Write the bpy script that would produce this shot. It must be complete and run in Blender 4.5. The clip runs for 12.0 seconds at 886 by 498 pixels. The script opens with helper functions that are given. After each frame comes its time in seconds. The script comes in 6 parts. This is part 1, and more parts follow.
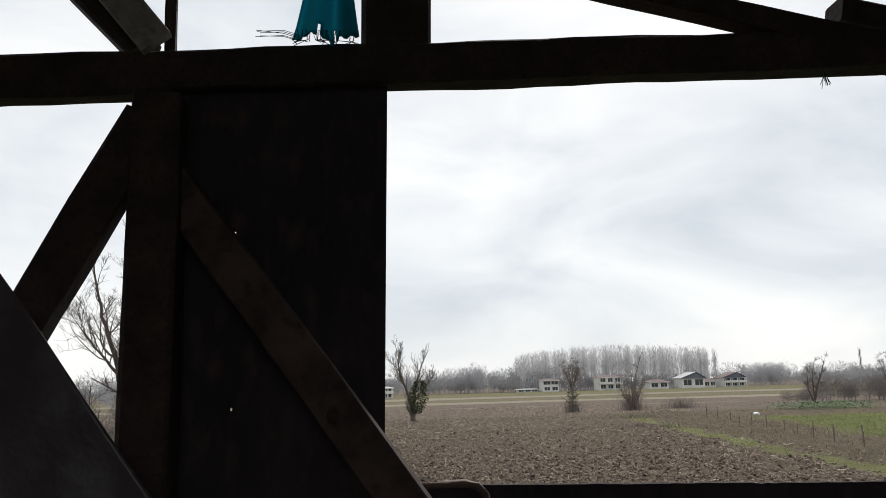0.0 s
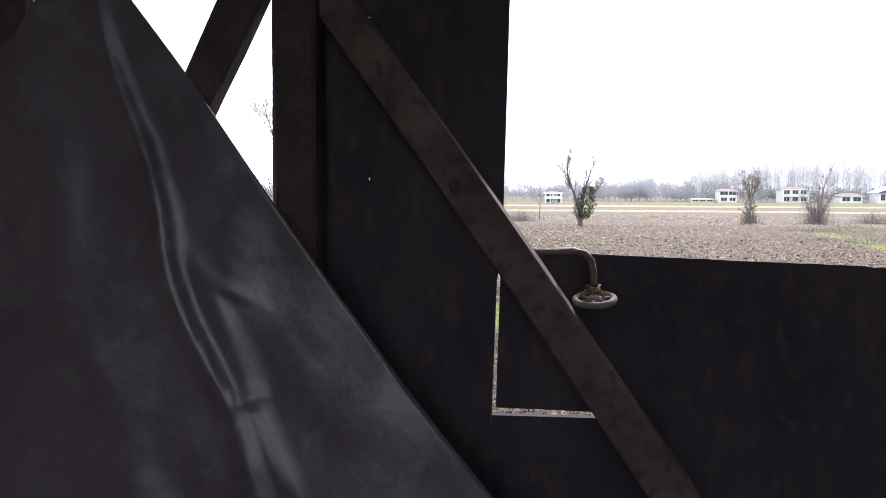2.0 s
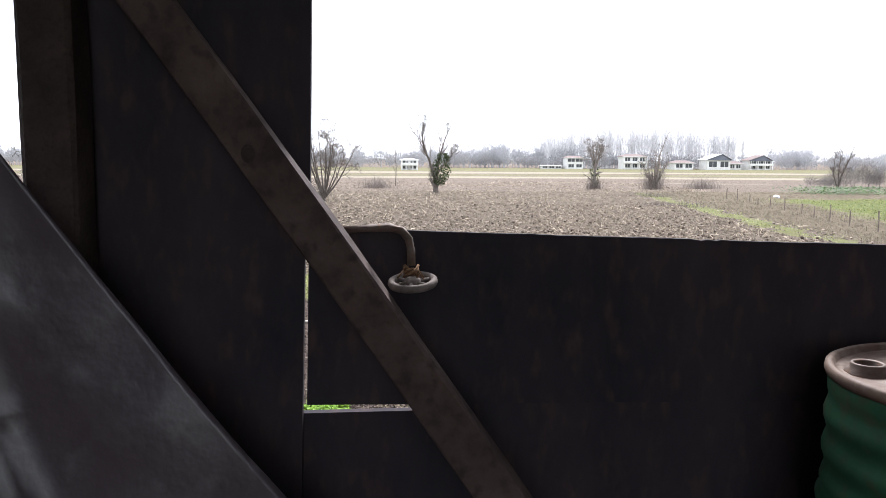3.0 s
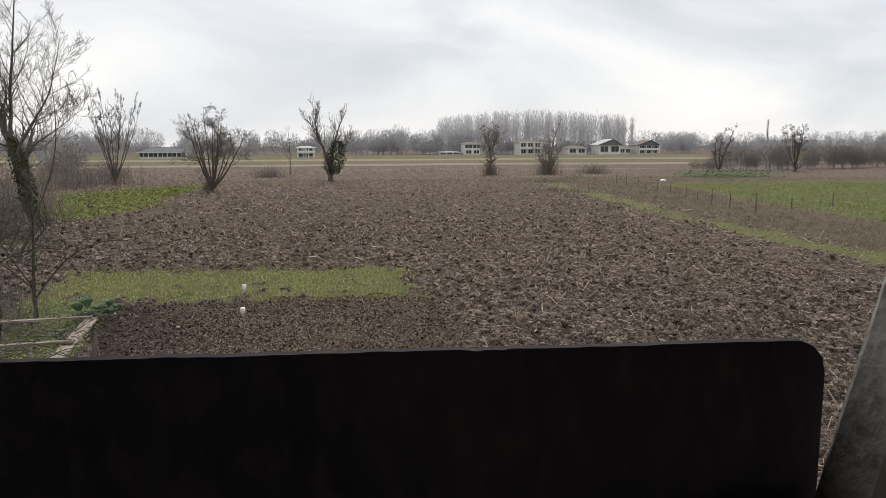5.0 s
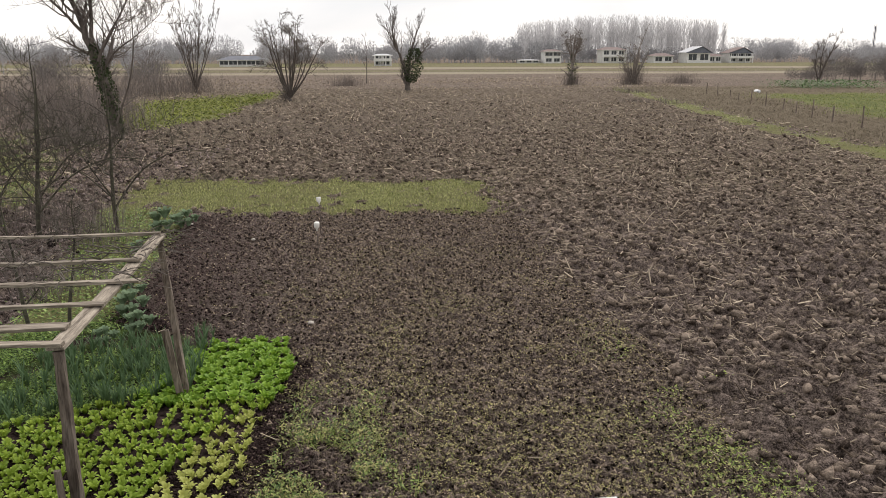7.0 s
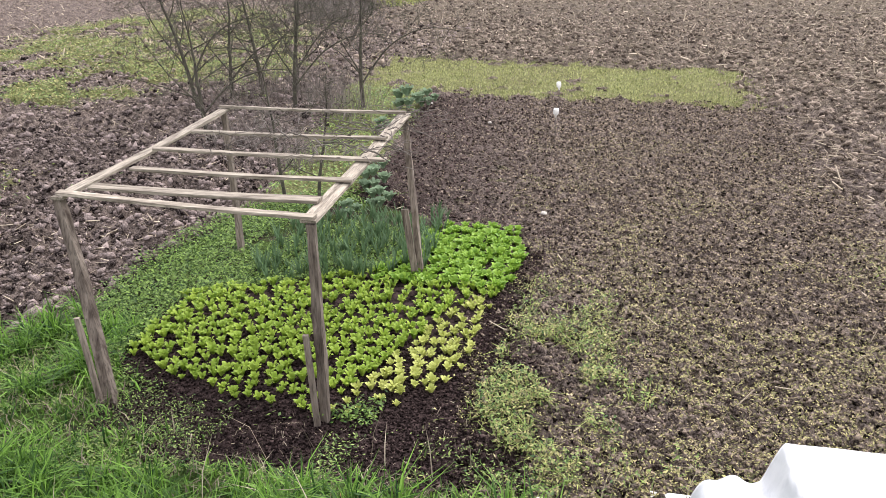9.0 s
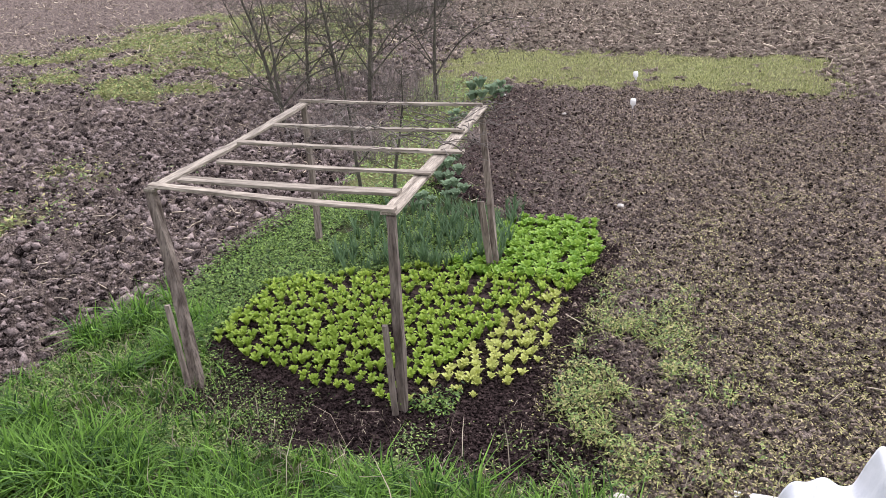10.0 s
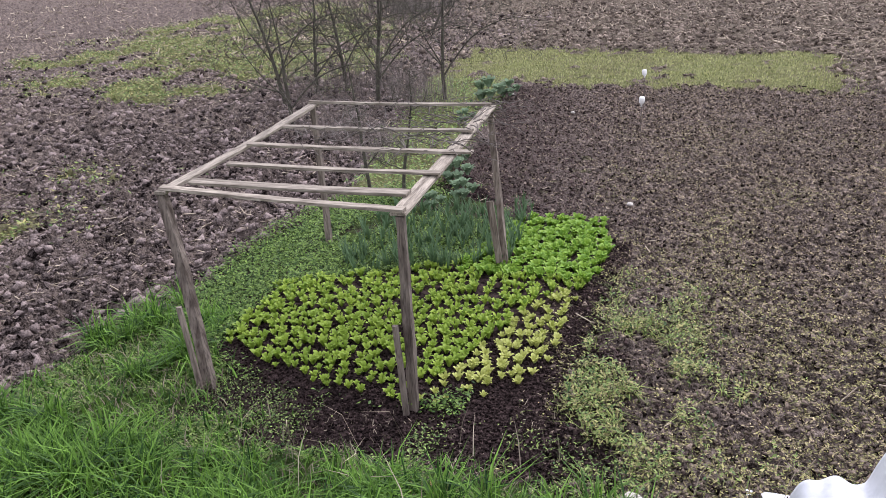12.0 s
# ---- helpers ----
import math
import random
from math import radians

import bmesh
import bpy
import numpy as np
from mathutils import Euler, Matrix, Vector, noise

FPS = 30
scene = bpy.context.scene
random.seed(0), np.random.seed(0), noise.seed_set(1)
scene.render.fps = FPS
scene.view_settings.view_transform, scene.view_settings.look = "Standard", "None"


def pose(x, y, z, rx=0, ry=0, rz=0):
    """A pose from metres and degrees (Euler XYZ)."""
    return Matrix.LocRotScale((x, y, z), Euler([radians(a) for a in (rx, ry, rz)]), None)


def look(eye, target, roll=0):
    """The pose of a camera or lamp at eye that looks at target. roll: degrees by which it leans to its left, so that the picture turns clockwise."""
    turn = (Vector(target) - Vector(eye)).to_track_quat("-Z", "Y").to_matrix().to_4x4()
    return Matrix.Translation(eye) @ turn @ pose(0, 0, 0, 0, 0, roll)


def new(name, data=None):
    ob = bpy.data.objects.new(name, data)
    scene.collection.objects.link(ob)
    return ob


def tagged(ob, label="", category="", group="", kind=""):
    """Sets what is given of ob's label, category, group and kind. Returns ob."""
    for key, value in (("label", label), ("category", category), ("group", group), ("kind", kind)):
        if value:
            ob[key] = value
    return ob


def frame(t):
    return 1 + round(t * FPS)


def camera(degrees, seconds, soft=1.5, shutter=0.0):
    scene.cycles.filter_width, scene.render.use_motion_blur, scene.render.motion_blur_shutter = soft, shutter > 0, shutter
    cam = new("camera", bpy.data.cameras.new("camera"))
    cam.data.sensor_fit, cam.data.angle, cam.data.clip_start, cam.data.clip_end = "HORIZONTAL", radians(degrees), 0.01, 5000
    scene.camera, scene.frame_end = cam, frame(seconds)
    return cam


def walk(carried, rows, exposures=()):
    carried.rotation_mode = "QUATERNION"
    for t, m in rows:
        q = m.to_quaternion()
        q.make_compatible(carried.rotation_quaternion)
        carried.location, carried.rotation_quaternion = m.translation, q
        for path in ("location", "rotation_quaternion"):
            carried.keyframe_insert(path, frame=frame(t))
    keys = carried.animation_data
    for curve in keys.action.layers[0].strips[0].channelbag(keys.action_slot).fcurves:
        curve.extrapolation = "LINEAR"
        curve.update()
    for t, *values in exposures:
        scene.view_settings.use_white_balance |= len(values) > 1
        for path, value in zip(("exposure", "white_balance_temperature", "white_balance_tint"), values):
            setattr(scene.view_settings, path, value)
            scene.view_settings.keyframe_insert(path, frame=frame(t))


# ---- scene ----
cam = camera(60.2, 12.0, 0.8)
PATH = [
    (0, (-0.042, -1.897, 4.196), (0.18, 0.06, 4.546), -1.5),
    (0.5, (0.049, -2.019, 4.165), (0.326, -0.055, 4.424), -1.4),
    (1, (0.135, -2.111, 4.145), (0.32, -0.124, 4.282), 0.4),
    (1.5, (0.135, -2.125, 4.13), (0.092, -0.127, 4.065), 0.2),
    (2, (0.085, -2.041, 4.119), (-0.134, -0.059, 3.968), 0.3),
    (2.5, (0.096, -1.913, 4.118), (-0.111, 0.067, 3.924), 0.9),
    (3, (0.193, -1.801, 4.125), (0.345, 0.179, 3.89), 0.4),
    (3.3, (0.288, -1.683, 4.161), (0.523, 0.284, 3.884), -0.4),
    (3.5, (0.371, -1.601, 4.146), (0.644, 0.365, 3.899), -0.5),
    (3.7, (0.418, -1.526, 4.143), (0.719, 0.436, 3.9), -0.7),
    (5.3, (0.742, -0.908, 4.229), (1.153, 1.031, 3.958), 0.0),
    (5.5, (0.76, -0.836, 4.225), (1.132, 1.111, 3.958), -0.0),
    (6, (0.775, -0.692, 4.213), (1.116, 1.25, 3.881), -0.1),
    (6.5, (0.735, -0.348, 4.196), (1.002, 1.597, 3.815), -0.1),
    (7, (0.747, -0.207, 4.186), (0.953, 1.72, 3.69), -0.1),
    (7.5, (0.76, -0.067, 4.174), (0.756, 1.847, 3.594), -0.5),
    (7.7, (0.77, -0.017, 4.171), (0.646, 1.888, 3.576), -0.1),
    (9.3, (0.489, 0.217, 4.128), (0.076, 2.007, 3.337), -1.2),
    (9.5, (0.471, 0.207, 4.131), (0.009, 1.986, 3.341), -1.6),
    (10, (0.465, 0.177, 4.14), (-0.074, 1.935, 3.352), -2.5),
    (10.5, (0.474, 0.156, 4.143), (-0.081, 1.909, 3.357), -2.7),
    (11, (0.469, 0.152, 4.145), (-0.089, 1.904, 3.358), -3.0),
    (11.5, (0.474, 0.152, 4.148), (-0.087, 1.903, 3.361), -3.1),
    (12, (0.467, 0.164, 4.153), (-0.095, 1.914, 3.365), -3.2),
]

EXPOSURES = [(0, 0.40, 6500, 9), (0.6, 0.4, 6500, 9), (1.1, 0.6, 6450, 10), (1.5, 1.0, 6300, 11), (1.9, 1.95, 5950, 14), (2.6, 2.22, 5950, 13),
             (3.1, 1.85, 6120, 12), (3.7, 1.66, 6200, 12), (4.4, 0.95, 6500, 11), (5.3, 0.28, 6600, 11), (5.6, 0.42, 6600, 11), (6.0, 1.12, 6600, 12), (6.5, 0.86, 6650, 13),
             (7.0, 0.62, 6850, 13), (7.5, 1.1, 6700, 13), (7.8, 1.25, 6600, 13), (9.2, 1.64, 6400, 15), (9.7, 1.6, 6300, 16), (10.2, 1.36, 6100, 20), (12, 1.25, 6000, 20)]
walk(cam, [(t, look(eye, target, roll)) for t, eye, target, roll in PATH], EXPOSURES)

# ---- world and light: bright overcast day ----
world = bpy.data.worlds.new("overcast_sky")
scene.world = world
world.use_nodes = True
wn, wl = world.node_tree.nodes, world.node_tree.links
wn.clear()
w_out = wn.new("ShaderNodeOutputWorld")
w_bg = wn.new("ShaderNodeBackground")
w_co = wn.new("ShaderNodeTexCoord")
w_map = wn.new("ShaderNodeMapping")
w_map.inputs["Scale"].default_value = (1.0, 1.0, 2.6)
w_n1 = wn.new("ShaderNodeTexNoise")
w_n1.inputs["Scale"].default_value = 2.6
w_n1.inputs["Detail"].default_value = 7.0
w_n1.inputs["Roughness"].default_value = 0.5
w_n1.inputs["Distortion"].default_value = 0.5
w_ramp = wn.new("ShaderNodeValToRGB")
w_ramp.color_ramp.elements[0].position = 0.33
w_ramp.color_ramp.elements[0].color = (0.53, 0.57, 0.615, 1)
w_ramp.color_ramp.elements[1].position = 0.66
w_ramp.color_ramp.elements[1].color = (0.83, 0.83, 0.82, 1)
w_mid = w_ramp.color_ramp.elements.new(0.5)
w_mid.color = (0.69, 0.71, 0.735, 1)
w_sky = wn.new("ShaderNodeTexSky")
w_sky.sky_type = "NISHITA"
w_sky.sun_disc = False
w_sky.sun_elevation = radians(38)
w_sky.sun_rotation = radians(20)
w_scale = wn.new("ShaderNodeVectorMath")
w_scale.operation = "SCALE"
w_scale.inputs["Scale"].default_value = 0.05
w_mix = wn.new("ShaderNodeMix")
w_mix.data_type = "RGBA"
w_mix.inputs["Factor"].default_value = 0.9
wl.new(w_co.outputs["Generated"], w_map.inputs["Vector"])
wl.new(w_map.outputs["Vector"], w_n1.inputs["Vector"])
wl.new(w_n1.outputs["Fac"], w_ramp.inputs["Fac"])
wl.new(w_sky.outputs["Color"], w_scale.inputs[0])
wl.new(w_scale.outputs["Vector"], w_mix.inputs["A"])
wl.new(w_ramp.outputs["Color"], w_mix.inputs["B"])
wl.new(w_mix.outputs["Result"], w_bg.inputs["Color"])
w_bg.inputs["Strength"].default_value = 1.0
wl.new(w_bg.outputs["Background"], w_out.inputs["Surface"])

sun_data = bpy.data.lights.new("sun", "SUN")
sun_data.energy = 1.5
sun_data.angle = radians(14)
sun_data.color = (1.0, 0.97, 0.93)
sun = new("sun", sun_data)
sun.matrix_world = look((20, 55, 60), (0, 0, 0))


# ---- materials ----
def mat(name, c1, c2, scale=6.0, rough=0.85, bump=0.3, stretch=(1, 1, 1), c3=None, fine=60.0, spec=0.3, metal=0.0, bump_dist=0.01, vary=0.0):
    """Two-scale noise colour with fine relief; vary shifts brightness from piece to piece."""
    m = bpy.data.materials.new(name)
    m.use_nodes = True
    n, l = m.node_tree.nodes, m.node_tree.links
    b = n["Principled BSDF"]
    co = n.new("ShaderNodeTexCoord")
    mp = n.new("ShaderNodeMapping")
    mp.inputs["Scale"].default_value = stretch
    l.new(co.outputs["Object"], mp.inputs["Vector"])
    big = n.new("ShaderNodeTexNoise")
    big.inputs["Scale"].default_value = scale
    big.inputs["Detail"].default_value = 6.0
    big.inputs["Roughness"].default_value = 0.65
    small = n.new("ShaderNodeTexNoise")
    small.inputs["Scale"].default_value = fine
    small.inputs["Detail"].default_value = 4.0
    for t in (big, small):
        l.new(mp.outputs["Vector"], t.inputs["Vector"])
    ramp = n.new("ShaderNodeValToRGB")
    e = ramp.color_ramp.elements
    e[0].position, e[0].color = 0.32, (*c1, 1)
    e[1].position, e[1].color = 0.68, (*c2, 1)
    l.new(big.outputs["Fac"], ramp.inputs["Fac"])
    mx = n.new("ShaderNodeMix")
    mx.data_type = "RGBA"
    mx.inputs["B"].default_value = (*(c3 or [0.5 * (p + q) * 0.6 for p, q in zip(c1, c2)]), 1)
    rs = n.new("ShaderNodeMapRange")
    rs.inputs["From Min"].default_value, rs.inputs["From Max"].default_value = 0.52, 0.72
    rs.inputs["To Max"].default_value = 0.7
    l.new(small.outputs["Fac"], rs.inputs["Value"])
    l.new(rs.outputs["Result"], mx.inputs["Factor"])
    l.new(ramp.outputs["Color"], mx.inputs["A"])
    last = mx.outputs["Result"]
    if vary:
        oi = n.new("ShaderNodeObjectInfo")
        hs = n.new("ShaderNodeHueSaturation")
        vr = n.new("ShaderNodeMapRange")
        vr.inputs["To Min"].default_value, vr.inputs["To Max"].default_value = 1 - vary, 1 + vary
        l.new(oi.outputs["Random"], vr.inputs["Value"])
        l.new(vr.outputs["Result"], hs.inputs["Value"])
        l.new(last, hs.inputs["Color"])
        last = hs.outputs["Color"]
    l.new(last, b.inputs["Base Color"])
    b.inputs["Roughness"].default_value = rough
    b.inputs["Metallic"].default_value = metal
    b.inputs["Specular IOR Level"].default_value = spec
    bp = n.new("ShaderNodeBump")
    bp.inputs["Strength"].default_value = bump
    bp.inputs["Distance"].default_value = bump_dist
    l.new(small.outputs["Fac"], bp.inputs["Height"])
    l.new(bp.outputs["Normal"], b.inputs["Normal"])
    return m


def leaf_mat(name, c1, c2, rough=0.55, through_light=0.25, island=0.35):
    """Foliage: colour that changes from leaf to leaf, a little light let through."""
    m = bpy.data.materials.new(name)
    m.use_nodes = True
    n, l = m.node_tree.nodes, m.node_tree.links
    b = n["Principled BSDF"]
    g = n.new("ShaderNodeNewGeometry")
    r = n.new("ShaderNodeValToRGB")
    r.color_ramp.elements[0].color = (*c1, 1)
    r.color_ramp.elements[1].color = (*c2, 1)
    oi = n.new("ShaderNodeObjectInfo")
    mixf = n.new("ShaderNodeMix")
    mixf.inputs["Factor"].default_value = island
    l.new(oi.outputs["Random"], mixf.inputs["A"])
    l.new(g.outputs["Random Per Island"], mixf.inputs["B"])
    l.new(mixf.outputs["Result"], r.inputs["Fac"])
    l.new(r.outputs["Color"], b.inputs["Base Color"])
    b.inputs["Roughness"].default_value = rough
    b.inputs["Specular IOR Level"].default_value = 0.22 if rough < 0.7 else 0.05
    tr = n.new("ShaderNodeBsdfTranslucent")
    l.new(r.outputs["Color"], tr.inputs["Color"])
    ms = n.new("ShaderNodeMixShader")
    ms.inputs["Fac"].default_value = through_light
    l.new(b.outputs["BSDF"], ms.inputs[1])
    l.new(tr.outputs["BSDF"], ms.inputs[2])
    l.new(ms.outputs["Shader"], n["Material Output"].inputs["Surface"])
    return m


M_DARK = mat("tarred_board", (0.031, 0.029, 0.036), (0.068, 0.055, 0.061), 3.5, 0.75, 0.4, (1, 1, 0.45), c3=(0.10, 0.065, 0.06), fine=22, spec=0.05)
M_BEAM = mat("smoke_dark_timber", (0.036, 0.026, 0.024), (0.078, 0.055, 0.048), 4, 0.85, 0.6, (2, 2, 2), fine=40)
M_STRUT = mat("brown_sawn_timber", (0.058, 0.039, 0.036), (0.138, 0.097, 0.087), 9, 0.85, 0.6, (1, 1, 1), c3=(0.035, 0.025, 0.022), fine=26)
M_GREY = mat("weathered_grey_timber", (0.20, 0.185, 0.165), (0.42, 0.39, 0.35), 8, 0.9, 0.6, (1, 1, 1), c3=(0.12, 0.105, 0.09), fine=35, vary=0.18)
M_PERG = mat("old_grey_brown_batten", (0.11, 0.088, 0.068), (0.42, 0.365, 0.295), 5, 0.9, 0.9, (0.5, 5, 5), c3=(0.09, 0.07, 0.055), fine=16, vary=0.18)
M_RAIL = mat("old_grey_brown_rail", (0.11, 0.088, 0.068), (0.42, 0.365, 0.295), 5, 0.9, 0.9, (5, 0.5, 5), c3=(0.09, 0.07, 0.055), fine=16, vary=0.15)
M_POST = mat("rotting_post_wood", (0.070, 0.050, 0.040), (0.33, 0.27, 0.225), 3.2, 0.9, 0.8, (5, 5, 0.6), c3=(0.035, 0.026, 0.022), fine=14, vary=0.15)
M_FLOOR = mat("loft_floor_wood", (0.05, 0.04, 0.033), (0.12, 0.095, 0.075), 3, 0.85, 0.4, (1, 4, 1), vary=0.15)
M_PLASTIC = mat("grey_black_plastic_sheet", (0.074, 0.058, 0.070), (0.106, 0.085, 0.101), 2.5, 0.33, 0.15, c3=(0.14, 0.125, 0.137), fine=14, spec=0.45, bump_dist=0.02)
M_DRUM = mat("green_drum_paint", (0.018, 0.075, 0.040), (0.035, 0.125, 0.065), 8, 0.5, 0.15, c3=(0.10, 0.06, 0.04), fine=20, spec=0.5)
M_RUST = mat("rusty_lid_steel", (0.115, 0.066, 0.047), (0.21, 0.142, 0.107), 7, 0.7, 0.3, c3=(0.28, 0.22, 0.185), fine=22, spec=0.4)
M_IRON = mat("old_iron", (0.10, 0.072, 0.058), (0.22, 0.17, 0.145), 14, 0.6, 0.3, c3=(0.20, 0.09, 0.045), fine=40, metal=0.3)

M_WHEEL = mat("dusty_wheel", (0.12, 0.095, 0.085), (0.30, 0.25, 0.225), 30, 0.8, 0.3, fine=60)


def soil_mat(name, c1, c2):
    """Crumbly earth: tone changes from clod to clod and over each clod, with rough relief whose hollows are painted
    darker as shade.
    """
    m = bpy.data.materials.new(name)
    m.use_nodes = True
    n, l = m.node_tree.nodes, m.node_tree.links
    b = n["Principled BSDF"]
    co, geo = n.new("ShaderNodeTexCoord"), n.new("ShaderNodeNewGeometry")
    t = n.new("ShaderNodeTexNoise")
    t.inputs["Scale"].default_value, t.inputs["Detail"].default_value, t.inputs["Roughness"].default_value = 38.0, 5.0, 0.7
    l.new(co.outputs["Object"], t.inputs["Vector"])
    sp = n.new("ShaderNodeMapRange")
    sp.inputs["From Min"].default_value, sp.inputs["From Max"].default_value = 0.32, 0.68
    l.new(t.outputs["Fac"], sp.inputs["Value"])
    mx = n.new("ShaderNodeMix")
    mx.inputs["Factor"].default_value = 0.55
    l.new(sp.outputs["Result"], mx.inputs["A"])
    l.new(geo.outputs["Random Per Island"], mx.inputs["B"])
    r = n.new("ShaderNodeValToRGB")
    r.color_ramp.elements[0].position, r.color_ramp.elements[1].position = 0.26, 0.80
    r.color_ramp.elements[0].color, r.color_ramp.elements[1].color = (*c1, 1), (*c2, 1)
    l.new(mx.outputs["Result"], r.inputs["Fac"])
    l.new(r.outputs["Color"], b.inputs["Base Color"])
    bp = n.new("ShaderNodeBump")
    bp.inputs["Strength"].default_value, bp.inputs["Distance"].default_value = 1.0, 0.04
    l.new(t.outputs["Fac"], bp.inputs["Height"])
    l.new(bp.outputs["Normal"], b.inputs["Normal"])
    b.inputs["Roughness"].default_value, b.inputs["Specular IOR Level"].default_value = 0.95, 0.04
    return m


M_CORD = mat("brown_cord", (0.16, 0.09, 0.05), (0.26, 0.16, 0.09), 30, 0.95, 0.5)
M_TEAL = leaf_mat("teal_woven_cloth", (0.03, 0.24, 0.31), (0.07, 0.40, 0.48), 0.8, 0.7)
M_NET = mat("green_twine", (0.01, 0.10, 0.07), (0.02, 0.17, 0.12), 20, 0.9)
M_WHITE = mat("white_plastic_sheeting", (0.52, 0.53, 0.55), (0.64, 0.64, 0.65), 3, 0.4, 0.2, c3=(0.46, 0.47, 0.49), fine=9, spec=0.45, bump_dist=0.02)
M_BOTTLE = mat("white_bottle_plastic", (0.78, 0.76, 0.72), (0.85, 0.84, 0.82), 20, 0.4, 0.05, c3=(0.7, 0.66, 0.6))
M_STONE = mat("pale_stone", (0.36, 0.33, 0.29), (0.55, 0.50, 0.45), 20, 0.9, 0.4)
M_STRAW = leaf_mat("dry_stalk", (0.10, 0.075, 0.055), (0.64, 0.535, 0.41), 0.8, 0.0, 1.0)
M_LITTER = leaf_mat("dead_leaf_litter", (0.012, 0.009, 0.006), (0.56, 0.46, 0.28), 0.85, 0.0, 1.0)
M_CLODD = soil_mat("damp_soil_clod", (0.010, 0.0065, 0.006), (0.20, 0.142, 0.132))
M_CLOD = soil_mat("soil_clod", (0.008, 0.0055, 0.0045), (0.42, 0.330, 0.262))
M_CLODP = soil_mat("wet_path_soil", (0.010, 0.0065, 0.0065), (0.105, 0.072, 0.068))
M_CLODM = soil_mat("turned_soil_clod", (0.012, 0.0085, 0.008), (0.42, 0.335, 0.308))
M_CLODF = soil_mat("field_soil_clod", (0.062, 0.047, 0.039), (0.42, 0.335, 0.268))
M_LETT = leaf_mat("lettuce_leaf", (0.10, 0.20, 0.018), (0.40, 0.51, 0.075), 0.5, 0.25, 0.7)
M_LETY = leaf_mat("yellowing_lettuce_leaf", (0.26, 0.31, 0.05), (0.60, 0.61, 0.20), 0.5, 0.25, 0.7)
M_LETD = leaf_mat("fresh_lettuce_leaf", (0.075, 0.19, 0.014), (0.29, 0.44, 0.055), 0.5, 0.25, 0.7)
M_LEEK = leaf_mat("leek_leaf", (0.016, 0.050, 0.024), (0.17, 0.26, 0.125), 0.5, 0.15, 1.0)
M_KALE = leaf_mat("kale_leaf", (0.045, 0.095, 0.045), (0.28, 0.36, 0.23), 0.75, 0.15, 0.9)
M_GRASS = leaf_mat("long_grass", (0.010, 0.045, 0.007), (0.20, 0.37, 0.055), 0.55, 0.3, 1.0)
M_TURF = leaf_mat("short_turf", (0.09, 0.11, 0.03), (0.52, 0.52, 0.23), 0.6, 0.25, 1.0)
M_WEED = leaf_mat("creeping_weed", (0.016, 0.020, 0.007), (0.50, 0.46, 0.19), 0.6, 0.2, 1.0)
M_WEEDG = leaf_mat("bright_weed", (0.035, 0.085, 0.022), (0.32, 0.41, 0.12), 0.55, 0.25, 1.0)
M_CHICK = leaf_mat("lush_low_weed", (0.016, 0.052, 0.008), (0.24, 0.36, 0.080), 0.55, 0.25, 1.0)
M_FARCROP = leaf_mat("olive_crop", (0.050, 0.070, 0.016), (0.30, 0.325, 0.085), 0.7, 0.2, 1.0)
M_MEADOW = leaf_mat("meadow_grass_blade", (0.090, 0.115, 0.032), (0.34, 0.365, 0.12), 0.6, 0.25, 1.0)
M_NETTLE = leaf_mat("dark_nettle", (0.018, 0.055, 0.012), (0.10, 0.20, 0.045), 0.55, 0.2, 1.0)
M_CROP = leaf_mat("yellow_green_crop", (0.08, 0.13, 0.03), (0.40, 0.46, 0.13), 0.6, 0.2, 1.0)
M_DRY = leaf_mat("dry_brown_grass", (0.12, 0.098, 0.070), (0.32, 0.275, 0.20), 0.8, 0.1, 1.0)
M_BARK = mat("bark", (0.060, 0.050, 0.042), (0.145, 0.122, 0.105), 5, 0.95, 0.5, (1, 1, 0.4), fine=25)
M_TWIG = mat("bare_twig", (0.095, 0.078, 0.069), (0.20, 0.172, 0.155), 2, 0.95, 0.2)
M_LICHEN = mat("dark_lichened_bark", (0.030, 0.026, 0.021), (0.095, 0.085, 0.062), 3, 0.95, 0.4, c3=(0.15, 0.155, 0.10), fine=14)
M_PALETWIG = mat("pale_bare_twig", (0.17, 0.145, 0.125), (0.29, 0.255, 0.225), 2, 0.95, 0.2)
M_BRAMBLE = leaf_mat("bramble_stem", (0.12, 0.100, 0.090), (0.27, 0.232, 0.208), 0.9, 0.0, 1.0)
M_IVY = leaf_mat("ivy_leaf", (0.028, 0.040, 0.020), (0.085, 0.105, 0.052), 0.8, 0.1, 1.0)
# far woods: distance haze is put into these pale blue-grey base colours
M_POPLAR = leaf_mat("hazed_poplar_stems", (0.44, 0.435, 0.445), (0.74, 0.73, 0.735), 0.95, 0.45, 1.0)
M_FARWOOD = leaf_mat("hazed_bare_wood", (0.27, 0.275, 0.29), (0.38, 0.38, 0.39), 0.95, 0.45, 1.0)
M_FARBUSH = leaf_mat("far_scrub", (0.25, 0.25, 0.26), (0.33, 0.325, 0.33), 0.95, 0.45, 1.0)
M_SCRUB = leaf_mat("grey_brown_scrub", (0.115, 0.103, 0.098), (0.21, 0.19, 0.18), 0.95, 0.4, 1.0)
M_RENDER = mat("white_house_render", (0.62, 0.61, 0.58), (0.78, 0.77, 0.75), 0.6, 0.9, 0.1, fine=4)
M_ROOFR = mat("red_roof_tile", (0.16, 0.118, 0.11), (0.24, 0.185, 0.175), 0.8, 0.9, 0.2, fine=5)
